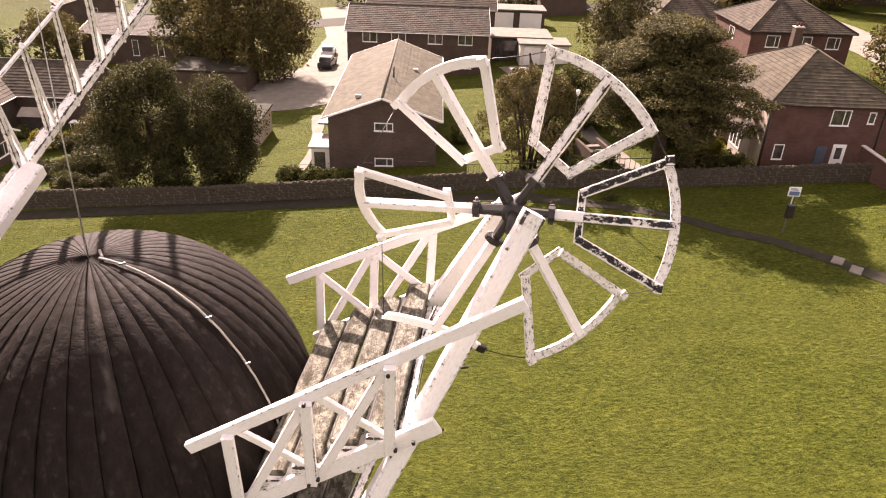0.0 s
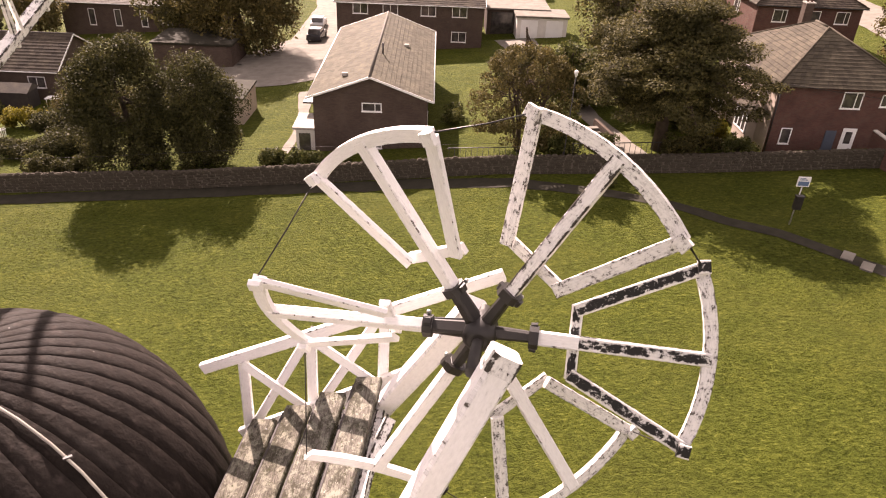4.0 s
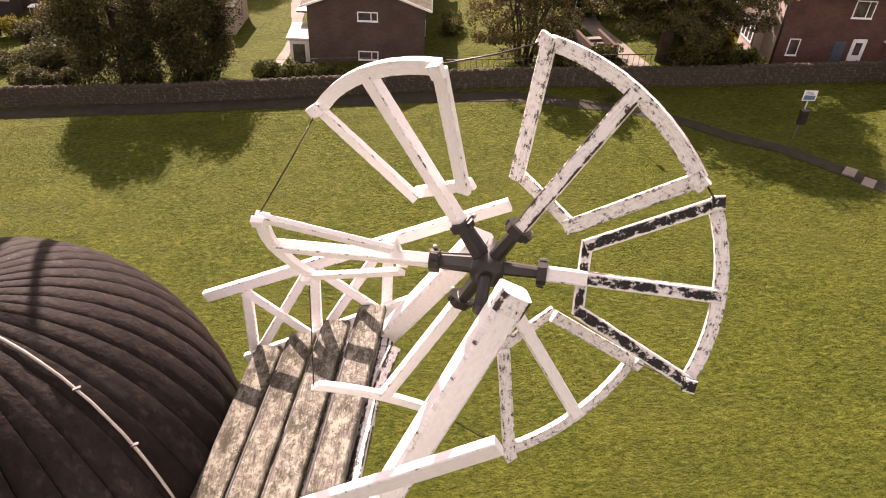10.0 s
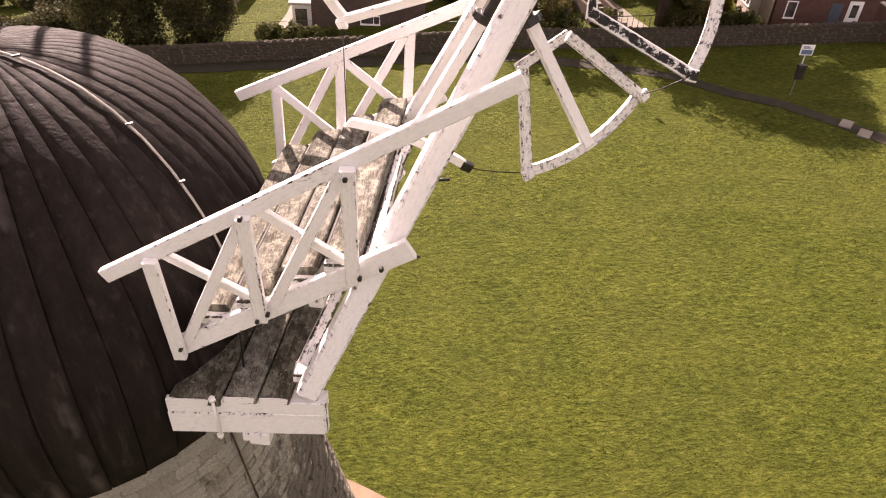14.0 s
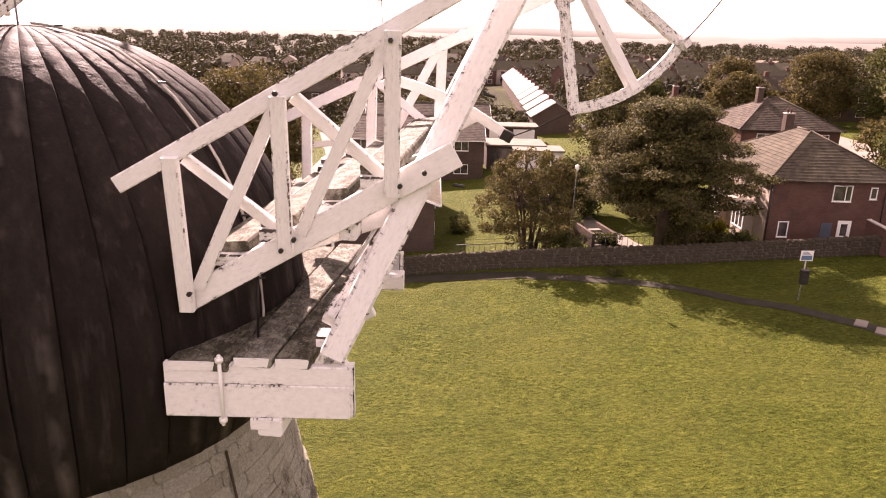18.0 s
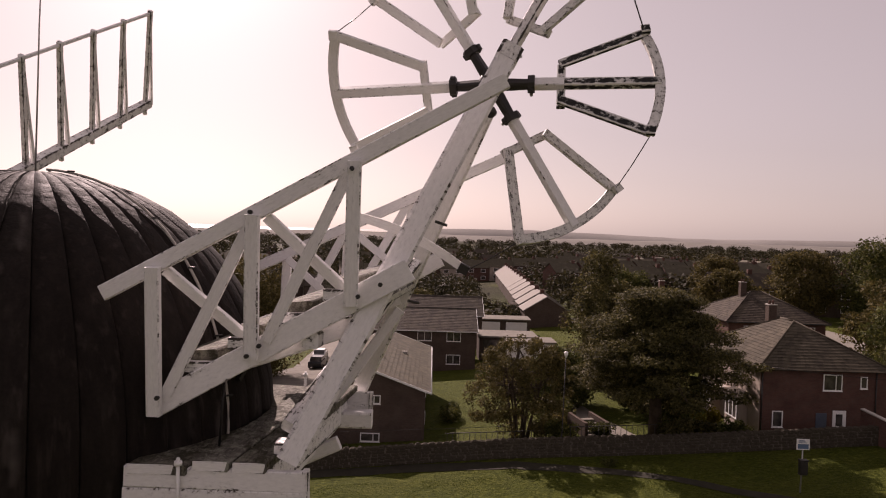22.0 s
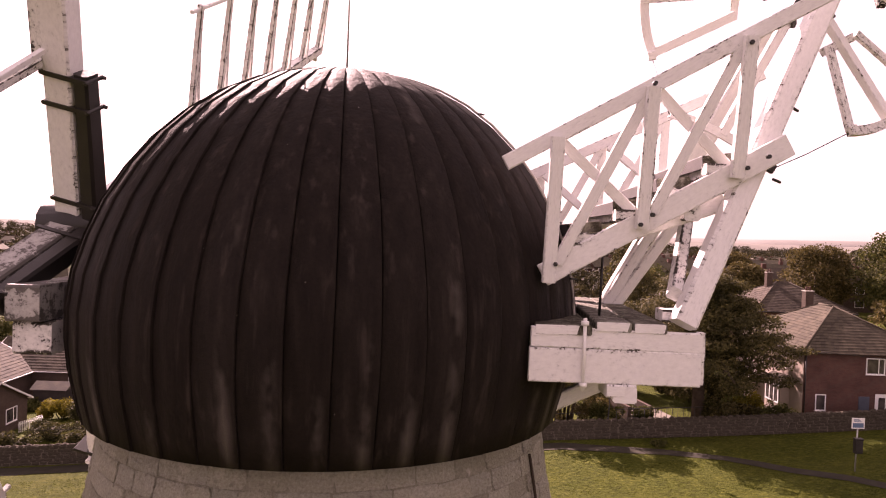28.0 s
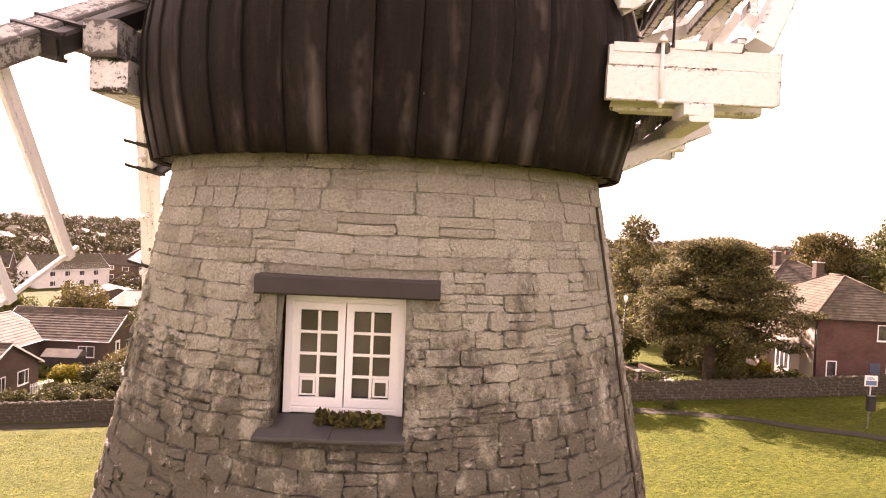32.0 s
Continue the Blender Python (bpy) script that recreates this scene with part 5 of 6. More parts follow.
for by in (-2.6, 2.3):
    bay = part("bay_window", block(-5.2, -4.5, by - 1.15, by + 1.15, 0, 2.35, 0.02), M_RENDER, hr)
    part("bay_roof", prism([(-5.4, 2.3), (-4.5, 2.3), (-4.5, 2.8)], "y", by - 1.3, by + 1.3), M_TILE_DARK, bay)
    part("pane", block(-5.23, -5.2, by - 0.95, by + 0.95, 0.85, 2.1, 0.005), M_GLASS, bay)
    for k in (-0.95, -0.3, 0.35, 0.95):
        part("frame", block(-5.26, -5.2, by + k - 0.05, by + k + 0.05, 0.8, 2.15, 0.005), M_PVC, bay)
    for zz in (0.8, 2.12):
        part("frame", block(-5.27, -5.2, by - 1.0, by + 1.0, zz - 0.04, zz + 0.04, 0.005), M_PVC, bay)
part("side_porch", block(-5.5, -4.5, -0.5, 0.5, 2.3, 2.45, 0.02), M_LEAD, hr)
house("red brick hipped-roof house with dark tiles", 37.5, 80.0, 0, 10.5, 10.5, 5.3, 8.0, "x", M_REDBRICK, M_TILE_DARK, 4.6, -0.35, 0.35, chimneys=[(-1.5, 0.2, 9.0, M_BRICK)],
      windows=[("S", -2.9, 4.1, 1.4, 1.2), ("S", 0.2, 4.1, 1.9, 1.2), ("S", 3.4, 4.1, 1.4, 1.2), ("S", 0, 1.4, 1.8, 1.2), ("W", 0, 4, 1.5, 1.2)])
house("red brick hipped-roof house with dark tiles", 30.5, 92.0, 0, 9, 9, 5.1, 7.6, "x", M_REDBRICK, M_TILE_DARK, 4.0, -1.2, 0.35, chimneys=[(0, 0, 9.0)], windows=[("S", -2, 4, 1.4, 1.2), ("S", 2, 4, 1.4, 1.2)])
ow = thing("outhouse_wall", "red brick garden wall with a sloping coping", "garden wall", (30.2, 43.6, ground_z(30.2, 43.6)), 12)
part("wall", prism([(-3.0, -0.4), (3.0, -0.4), (3.0, 2.0), (-3.0, 1.2)], "x", -0.12, 0.12), M_REDBRICK, ow)
part("coping", beam((0, -3.0, 1.22), (0, 3.0, 2.02), 0.34, 0.08), M_LEAD, ow)

# bungalows to the west
lb = house("brown brick bungalow with ribbed brown tile roof", -40.4, 72.6, 0, 11.0, 8.2, 2.85, 5.1, "x", M_BRICK, M_TILE_DARK, 0, -5.35, 0.4,
           windows=[("E", -2, 1.45, 1.0, 1.9, True), ("E", 1.2, 1.5, 2.2, 1.2), ("S", 3.4, 1.5, 1.6, 1.1)], tile=0.5, course=0.42)
lb2 = house("brown brick bungalow wing with gabled tile roof", -45.6, 64.0, 0, 8.4, 12.5, 2.65, 4.7, "y", M_BRICK, M_TILE_DARK, 0, -5.2, 0.4,
            windows=[("S", 2.2, 1.45, 1.5, 1.15), ("S", -1.4, 1.45, 1.8, 1.15), ("E", -3.6, 1.2, 0.9, 2.0, True)], tile=0.5, course=0.42)
lb3 = house("brown brick bungalow wing with white-edged gable", -41.4, 54.0, 0, 11.0, 8.2, 2.5, 4.5, "x", M_BRICK, M_TILE_DARK, 0, -5.1, 0.4,
            windows=[("E", -1.2, 1.5, 1.5, 1.15), ("E", 1.9, 1.5, 1.5, 1.15), ("N", -4.2, 1.2, 0.9, 2.0, True)], tile=0.5, course=0.42)
house("brown brick hall with a pale shallow roof", -40.0, 108.0, 0, 20, 13, 4.2, 5.6, "x", M_BRICK, M_TILE_GREY, 0, -7.6, 0.4, windows=[("S", u, 2.2, 0.9, 2.2) for u in (-6, -2.5, 1, 4.5, 8)], tile=0.5, course=0.45)
fb = thing("store_shed", "flat-roofed brick store with pale roof edge", "shed", (-25.5, 82.0, ground_z(-25.5, 82)))
part("wall", block(-4.2, 4.2, -3, 3, -0.3, 2.7, 0.02), M_BRICK, fb)
part("roof", block(-4.4, 4.4, -3.2, 3.2, 2.7, 2.92, 0.03), M_ASPHALT, fb)
fb2 = thing("store_shed", "small rendered store beside the drive", "shed", (-16.3, 61.0, ground_z(-16.3, 61)))
part("wall", block(-1.2, 1.2, -2.4, 2.4, -0.3, 2.3, 0.02), M_RENDER, fb2)
part("roof", block(-1.35, 1.35, -2.55, 2.55, 2.3, 2.45, 0.02), M_ASPHALT, fb2)
sh = thing("garden_shed", "small dark timber garden shed", "shed", (-37.9, 66.2, ground_z(-37.9, 66.2)))
part("wall", block(-1.5, 1.5, -1, 1, -0.1, 1.8, 0.02), M_LINTEL, sh)
part("roof", prism([(-1.2, 1.75), (1.2, 1.75), (0, 2.35)], "x", -1.7, 1.7), M_TILE_GREY, sh)
gt = thing("garden_table", "white garden table covered with a cloth", "table", (-34.4, 66.4, ground_z(-34.4, 66.4)))
part("tabletop", block(-0.9, 0.9, -0.45, 0.45, 0.68, 0.76, 0.02), M_PVC, gt)
for sx in (-0.8, 0.8):
    for sy in (-0.35, 0.35):
        part("leg", tube([(sx, sy, -0.05), (sx, sy, 0.7)], 0.03, 6), M_PVC, gt)

# larger houses further off to the west
ww = [("S", u, z, 1.5, 1.3) for u in (-6, -2, 2, 6) for z in (4.0, 1.5)]
house("white rendered house with pale tiled roof", -103.0, 192.0, 58, 20, 9.5, 5.3, 8.8, "x", M_WHITEWALL, M_TILE, 0, -11.0, 0.3, chimneys=[(0, 0, 9.8)], windows=ww + [("W", 0, 4.2, 1.3, 1.1)], tile=0.6, course=0.5)
house("red brick house with dark gabled roof", -96.0, 226.0, 15, 15, 10, 5.6, 10.0, "y", M_REDBRICK, M_TILE_DARK, 0, -11.0, 0.3, windows=[("S", -3, 4.2, 1.6, 1.3), ("S", 3, 4.2, 1.6, 1.3), ("S", -3, 1.5, 1.6, 1.3)], tile=0.6, course=0.5)
house("brown brick house with long dark roof", -132.0, 196.0, 20, 22, 10, 4.6, 8.2, "x", M_BRICK, M_TILE_DARK, 0, -11.0, 0.3, windows=ww, tile=0.6, course=0.5)
house("low brick hall with pale grey roof", -71.0, 150.0, 35, 12, 9, 3.2, 4.8, "y", M_BRICK, M_TILE_GREY, 0, -10.6, 0.3, windows=[("S", 0, 1.7, 1.6, 1.2)], tile=0.6, course=0.5)


# far streets: one house and its copies
def far_house(wall, roof, label, k=1.0, e=5.2):
    h = thing("house", label, "house", (0, 0, 0), 0, "far houses")
    part("wall", prism([(-4, -0.8), (4, -0.8), (4, e), (0, e + 2.5), (-4, e)], "x", -4.5 * k, 4.5 * k), wall, h)
    for s in (-1, 1):
        part("roof", beam((-4.7 * k, s * 2.2, e + 1.3), (4.7 * k, s * 2.2, e + 1.3), 5.25, 0.14, (0, s * 0.53, 0.85), 0.03), roof, h)
    part("chimney", block(3.2 * k, 4.0 * k, -0.4, 0.4, e + 1.8, e + 3.5, 0.02), M_REDBRICK, h)
    for u in (-2.3, 2.3):
        for z, hh in ((e - 1.1, 1.25), (1.5, 1.4)) if e > 4 else ((1.6, 1.4),):
            w = part("window", block(u - 0.9, u + 0.9, -4.06, -4.0, z - hh / 2, z + hh / 2, 0.01), M_PVC, h)
            part("pane", block(u - 0.8, u + 0.8, -4.08, -4.06, z - hh / 2 + 0.1, z + hh / 2 - 0.1, 0.005), M_GLASS, w)
    return h


kinds = [far_house(M_REDBRICK, M_TILE, "brick terraced house in a far street"), far_house(M_RENDER, M_TILE, "pale rendered terraced house in a far street"), far_house(M_BRICK, M_TILE_DARK, "brown brick terraced house in a far street"), far_house(M_BRICK, M_TILE_PALE, "small brick house with sunlit pale roof in a far street", 0.82, 3.0)]
rng = random.Random(4)


def far_z(x, y):
    f = max(0.0, min(1.0, (math.hypot(x, y) - 170) / 500))
    return ground_z(x, y) * (1 - f) - 9.0 * f


rows_far = []
# the street of pale roofs running away from the mill
for i in range(16):
    rows_far.append((3, 21.9 + i * 0.5, 134 + i * 10.6, 90 + rng.uniform(-1, 1)))
for i in range(3):
    rows_far.append((2, 82 + i * 9.0, 300, 2))
rows_far.append((1, 98, 233, 20))
rows_far.append((1, 106, 236, 20))
for i in range(7):
    rows_far.append((0, 52 + i * 9.2, 172, 4))
    rows_far.append((2, 60 + i * 9.4, 140, -3))
for i in range(8):
    rows_far.append((0, 40 + i * 9.3, 214 + i * 3, 20))
    rows_far.append((i % 3, 70 + i * 10, 250 + i * 4, -14))
    rows_far.append((2, -30 - i * 10, 196 + i * 2, 8))
    rows_far.append((i % 2, -20 + i * 9.2, 262 + i, 6))
for i in range(95):
    y = 280 + 400 * rng.random() ** 1.4
    rows_far.append((rng.choice((0, 1, 1, 2)), rng.uniform(-0.75, 0.8) * y, y, rng.choice((-20, 0, 15, 80, 95)) + rng.uniform(-6, 6)))
used = set()
for k, x, y, t in rows_far:
    m = pose(x, y, far_z(x, y), 0, 0, t)
    if k not in used:
        used.add(k)
        kinds[k].matrix_basis = m
    else:
        copy_thing(kinds[k], m)

# ---- street things ----
lamp = thing("street_lamp", "tall slim grey street lamp beside the wall", "street lamp", (9.35, 46.6, ground_z(9.35, 46.6)))
part("pole", tube([(0, 0, -0.1), (0, 0, 1.2), (0.02, 0, 1.25), (-0.08, -1.0, 6.7)], [0.06, 0.06, 0.035, 0.03], 8), M_IRON, lamp)
part("lantern", tube([(-0.08, -1.0, 6.62), (-0.08, -1.0, 6.75), (-0.08, -1.0, 6.98), (-0.08, -1.0, 7.05)], [0.05, 0.1, 0.14, 0.04], 10), M_PVC, lamp, "pale round lantern")
sg = thing("notice_sign", "small blue and white notice on a leaning pole", "sign", (21.0, 38.0, ground_z(21.0, 38.0)))
part("pole", tube([(0, 0, -0.2), (0.02, -0.06, 2.95)], 0.04, 8), M_GALV, sg)
plate = part("plate", block(-0.36, 0.36, -0.11, -0.08, 2.4, 3.0, 0.01), M_PVC, sg, "blue and white sign plate")
part("panel", block(-0.3, 0.3, -0.12, -0.11, 2.46, 2.72, 0.003), M_BLUE, plate)
for i in range(3):
    part("text_bar", block(-0.26, 0.2 - 0.07 * i, -0.122, -0.112, 2.78 + i * 0.06, 2.81 + i * 0.06, 0.002), M_BLUE, plate)
bn = part("bin", block(-0.2, 0.2, -0.33, -0.06, 1.05, 1.8, 0.04), M_IRON, sg, "black litter bin on the pole")
part("bin_lid", block(-0.22, 0.22, -0.36, -0.04, 1.8, 1.9, 0.03), M_IRON, bn)


def car(x, y, turn, paint, label):
    c = thing("car", label, "car", (x, y, ground_z(x, y) + 0.06), turn, "parked cars")
    body = prism([(-2.1, 0.3), (-2.15, 0.75), (-1.95, 0.95), (-0.9, 1.02), (1.0, 1.0), (1.85, 0.85), (2.1, 0.6), (2.05, 0.3)], "y", -0.86, 0.86)
    part("body", body, paint, c)
    part("cabin", prism([(-1.75, 0.95), (-1.35, 1.42), (0.25, 1.46), (0.95, 1.0)], "y", -0.74, 0.74), M_GLASS, c)
    part("roof", prism([(-1.3, 1.4), (-1.2, 1.49), (0.15, 1.5), (0.3, 1.42)], "y", -0.72, 0.72), paint, c)
    for wx in (-1.35, 1.3):
        for wy in (-0.8, 0.8):
            w = part("wheel", tube([(wx, wy - 0.1, 0.31), (wx, wy + 0.1, 0.31)], 0.31, 14), M_RUBBER, c)
            part("rim", tube([(wx, wy - 0.11, 0.31), (wx, wy + 0.11, 0.31)], 0.18, 10), M_GALV, w)
    for wy in (-0.6, 0.6):
        part("headlight", block(1.98, 2.11, wy - 0.18, wy + 0.18, 0.62, 0.76, 0.02), M_PVC, c)
    return c


car(-14.2, 92.5, 86, M_CARDARK, "dark parked car in the yard")
car(-15.2, 100.5, 92, M_CARLIGHT, "silver parked car in the yard")
car(-34.0, 128.5, 4, M_CARLIGHT, "silver car parked in the far street")
car(-46.0, 127.0, 4, M_CARDARK, "dark car parked in the far street")
car(-8.0, 134.0, 5, M_CARLIGHT, "silver car parked in the far street")

# overhead cable to the red house
cabz = [(24.0 + i * 2.4, 48.2 - i * 0.75, 4.75 - 0.02 * i - 0.012 * i * (9 - i)) for i in range(10)]
solo("overhead_cable", tube(cabz, 0.018, 5), M_WIRE, "thin overhead cable to the red brick house", "cable")
cabz = [(-30 + i * 4.5, 46.6, ground_z(-30 + i * 4.5, 46.6) + 2.1 - 0.1 * math.sin(i)) for i in range(9)]
solo("fence_wire", tube(cabz, 0.012, 5), M_WIRE, "thin wire strung above the boundary wall", "wire")
# railing and steps by the garden walk
rl = thing("garden_railing", "low dark iron railing beside the garden walk", "railing", (11.5, 46.9, ground_z(11.5, 46.9)), 0)
part("rail", beam((-1.6, 0, 1.55), (4.4, 0, 1.9), 0.05, 0.05), M_IRON, rl)
for i in range(16):
    x = -1.5 + i * 0.38
    part("bar", tube([(x, 0, 0.1), (x, 0, 1.55 + (x + 1.6) * 0.058)], 0.018, 5), M_IRON, rl)
copy_thing(rl, pose(3.2, 47.1, ground_z(3.2, 47.1) - 0.1, 0, 0, 0))
gp = thing("garden_steps", "pale concrete steps between low walls behind the railing", "steps", (12.6, 50.5, ground_z(12.6, 50.5)), 12)
for i in range(5):
    part("step", block(-0.7, 0.7, i * 0.45, i * 0.45 + 0.5, -0.2, 0.16 * (i + 1) - 0.1, 0.015), M_PAVE, gp)
for dx in (-0.85, 0.85):
    part("side_wall", block(dx - 0.12, dx + 0.12, -0.2, 3.0, -0.3, 1.0, 0.02), M_BRICK, gp)
rl2 = thing("white_railing", "low white picket railing beside the bungalow", "railing", (-34.9, 55.2, ground_z(-34.9, 55.2)), 75)
for i in range(14):
    part("picket", block(i * 0.17, i * 0.17 + 0.06, -0.02, 0.02, 0, 0.85, 0.005), M_PVC, rl2)
part("rail", block(-0.05, 2.4, -0.03, 0.03, 0.6, 0.67, 0.005), M_PVC, rl2)
# ---- trees and hedges ----
def crown_blobs(r, hx, hy, h0, h1, n, seed, flat=0.55):
    """Clumps spread through a crown of half widths hx, hy between heights h0 and h1."""
    rg = random.Random(seed)
    out = []
    for i in range(n):
        a = rg.uniform(0, 2 * math.pi)
        f = rg.uniform(0, 1)
        zz = h0 + (h1 - h0) * f
        w = math.sin(math.pi * (0.18 + 0.74 * f)) ** 0.7
        q = rg.uniform(0.25, 1.0) ** 0.5 * w
        s = r * rg.uniform(0.6, 1.25)
        out.append((hx * q * math.cos(a), hy * q * math.sin(a), zz, s, s, s * flat))
    return out


def tree(x, y, label, blobs, leaves, size, material, trunk_r, trunk_h, seed, stems=1, limbs=7, name="tree", category="tree", flat=0.35):
    z = ground_z(x, y)
    t = thing(name, label, category, (x, y, z - 0.05))
    rg = random.Random(seed)
    bm = bmesh.new()
    for s in range(stems):
        a = 2 * math.pi * s / stems + 0.5
        o = 0.5 * (stems > 1)
        bend = [(o * math.cos(a), o * math.sin(a), 0)]
        for k in range(1, 5):
            bend.append((bend[0][0] * (1 + 0.5 * k) + rg.uniform(-0.18, 0.18) * k * 0.5, bend[0][1] * (1 + 0.5 * k) + rg.uniform(-0.18, 0.18) * k * 0.5, trunk_h * k / 4))
        tube(bend, [trunk_r * 1.25, trunk_r, trunk_r * 0.85, trunk_r * 0.65, trunk_r * 0.4], 8, bm)
        for k in range(limbs):
            b = blobs[rg.randrange(len(blobs))]
            f = rg.uniform(0.35, 0.95)
            i = min(3, int(f * 4))
            p = Vector(bend[i]).lerp(Vector(bend[i + 1]), f * 4 - i)
            q = Vector(b[:3])
            mid = p.lerp(q, 0.5) + Vector((rg.uniform(-0.3, 0.3), rg.uniform(-0.3, 0.3), rg.uniform(0, 0.3)))
            tube([p, mid, q], [trunk_r * 0.42, trunk_r * 0.26, trunk_r * 0.08], 5, bm)
    part("trunk", bm, M_BARK, t)
    part("crown", quads_mesh("crown", rough_leaves(leaves, blobs, size, seed, flat), material), None, t)
    return t


def bush(x, y, hx, hy, h, material, label, seed, leaves=2500, size=0.16, name="bush", base=None):
    z = ground_z(x, y) if base is None else base
    b = thing(name, label, "bush", (x, y, z))
    rg = random.Random(seed)
    blobs = []
    for i in range(max(12, int(hx * hy * 8))):
        a, q = rg.uniform(0, 6.28), rg.uniform(0, 1) ** 0.5 * 0.75
        s = min(hx, hy) * rg.uniform(0.35, 0.6)
        blobs.append((hx * q * math.cos(a), hy * q * math.sin(a), h * rg.uniform(0.25, 0.72), s, s, h * 0.32))
    bm = bmesh.new()
    for i in range(6):
        q = blobs[rg.randrange(len(blobs))]
        tube([(q[0] * 0.3, q[1] * 0.3, -0.1), (q[0] * 0.7, q[1] * 0.7, h * 0.3), q[:3]], [0.05, 0.035, 0.012], 5, bm)
    part("stem", bm, M_BARK, b)
    part("leaves", quads_mesh("leaves", rough_leaves(leaves, blobs, size, seed), material), None, b)
    return b


# the pair by the wall to the west
tree(-20.9, 49.9, "broad olive-brown deciduous tree beside the boundary wall", crown_blobs(1.2, 3.5, 3.2, 0.8, 8.6, 110, 11, 0.9), 46000, 0.16, M_LEAF_D, 0.28, 5.5, 11)
tree(-15.6, 49.6, "dense dark green conical tree beside the boundary wall", crown_blobs(0.85, 2.7, 2.4, 0.3, 7.4, 100, 12, 1.2), 40000, 0.14, M_LEAF_D, 0.22, 5.5, 12)
tree(-22.5, 87.0, "large dark spreading tree beside the yard", crown_blobs(1.9, 6.8, 6.0, 1.0, 14.0, 120, 13, 0.8), 36000, 0.3, M_LEAF_C, 0.5, 8, 13)
tree(-31.0, 93.0, "large dark spreading tree beside the yard", crown_blobs(1.9, 4.6, 5.0, 2.0, 12.0, 40, 14, 0.8), 9000, 0.38, M_LEAF_B, 0.45, 8, 14)
# airy many-stemmed tree
tree(7.1, 50.4, "airy many-stemmed small-leaved tree behind the wall", crown_blobs(0.5, 4.0, 3.1, 0.8, 7.2, 190, 15, 0.8), 22000, 0.14, M_LEAF_C, 0.1, 5.4, 15, 7, 9)
# the spreading evergreen
def tier_blobs(n, reach, h0, h1, seed):
    """Flat pads of needles along spreading limbs, with gaps between the tiers."""
    rg = random.Random(seed)
    out = []
    for i in range(n):
        f = (i + rg.uniform(0, 0.8)) / n
        a = i * 2.4 + rg.uniform(-0.4, 0.4)
        L = reach * (0.6 + 0.5 * math.sin(math.pi * min(1, f + 0.2)) - 0.22 * f) * rg.uniform(0.78, 1.12)
        zz = h0 + (h1 - h0) * f
        for k in range(rg.randint(6, 8)):
            d = L * rg.uniform(0.3, 1.0)
            s = rg.uniform(0.55, 1.15) * (1.15 - 0.3 * d / reach)
            off = rg.uniform(-0.9, 0.9)
            if d * math.cos(a) > 2.4 and zz < 4.6 and i % 4:
                continue
            out.append((d * math.cos(a) - off * math.sin(a), d * math.sin(a) + off * math.cos(a), zz + 0.1 * d + rg.uniform(-0.35, 0.35), s * 1.35, s * 1.2, s * 0.45))
    return out


bl = tier_blobs(64, 6.9, 2.7, 10.1, 16)
tree(16.6, 49.6, "large dark layered evergreen tree with spreading tiers", bl, 135000, 0.15, M_LEAF_B, 0.42, 9.0, 16, 1, 44, flat=1.0)
tree(18.4, 74.0, "tall dark pointed tree in the gardens behind", crown_blobs(1.2, 3.4, 3.2, 2.0, 12.6, 60, 19, 1.0), 16000, 0.24, M_LEAF_B, 0.35, 7, 19)
tree(40.5, 58.0, "dark tree beside the red brick house", crown_blobs(1.3, 3.2, 3.2, 1.4, 7.5, 34, 20, 0.8), 8000, 0.26, M_LEAF_A, 0.26, 5, 20)
tree(44.0, 66.0, "dark tree beside the red brick house", crown_blobs(1.4, 3.4, 3.4, 1.5, 8.5, 34, 21, 0.8), 7000, 0.28, M_LEAF_C, 0.26, 5, 21)
tree(-51.8, 98.5, "rounded tree in the far gardens", crown_blobs(1.3, 3.6, 3.4, 1.5, 7.5, 30, 22, 0.8), 6000, 0.3, M_LEAF_C, 0.25, 5, 22)
tree(-58.5, 92.0, "rounded tree in the far gardens", crown_blobs(1.3, 3.2, 3.2, 1.2, 6.5, 30, 23, 0.8), 6000, 0.3, M_LEAF_A, 0.25, 5, 23)
for i, (x, y, s) in enumerate(((78, 120, 1.25), (90, 132, 1.3), (68, 128, 1.05), (104, 140, 1.3), (118, 150, 1.2), (50, 118, 0.8), (36, 128, 0.85), (-2, 126, 0.7), (62, 152, 0.9))):
    tree(x, y, "large dark tree beyond the houses", crown_blobs(2.0 * s, 6 * s, 5 * s, 2.5, 11 * s, 90, 30 + i, 0.8), 16000, 0.4, (M_LEAF_A, M_LEAF_B, M_LEAF_C)[i % 3], 0.45, 7, 30 + i, 1, 5)

for i, (x, y, h) in enumerate(((12.3, 61.0, 4.6), (17.5, 60.5, 7.5), (21.5, 66.0, 8.0), (9.0, 70.0, 2.6))):
    tree(x, y, "dark tree in the gardens behind", crown_blobs(1.1, 2.8, 2.8, 1.0, h, 44, 120 + i, 0.8), 12000, 0.22, (M_LEAF_A, M_LEAF_B)[i % 2], 0.22, 5, 120 + i)
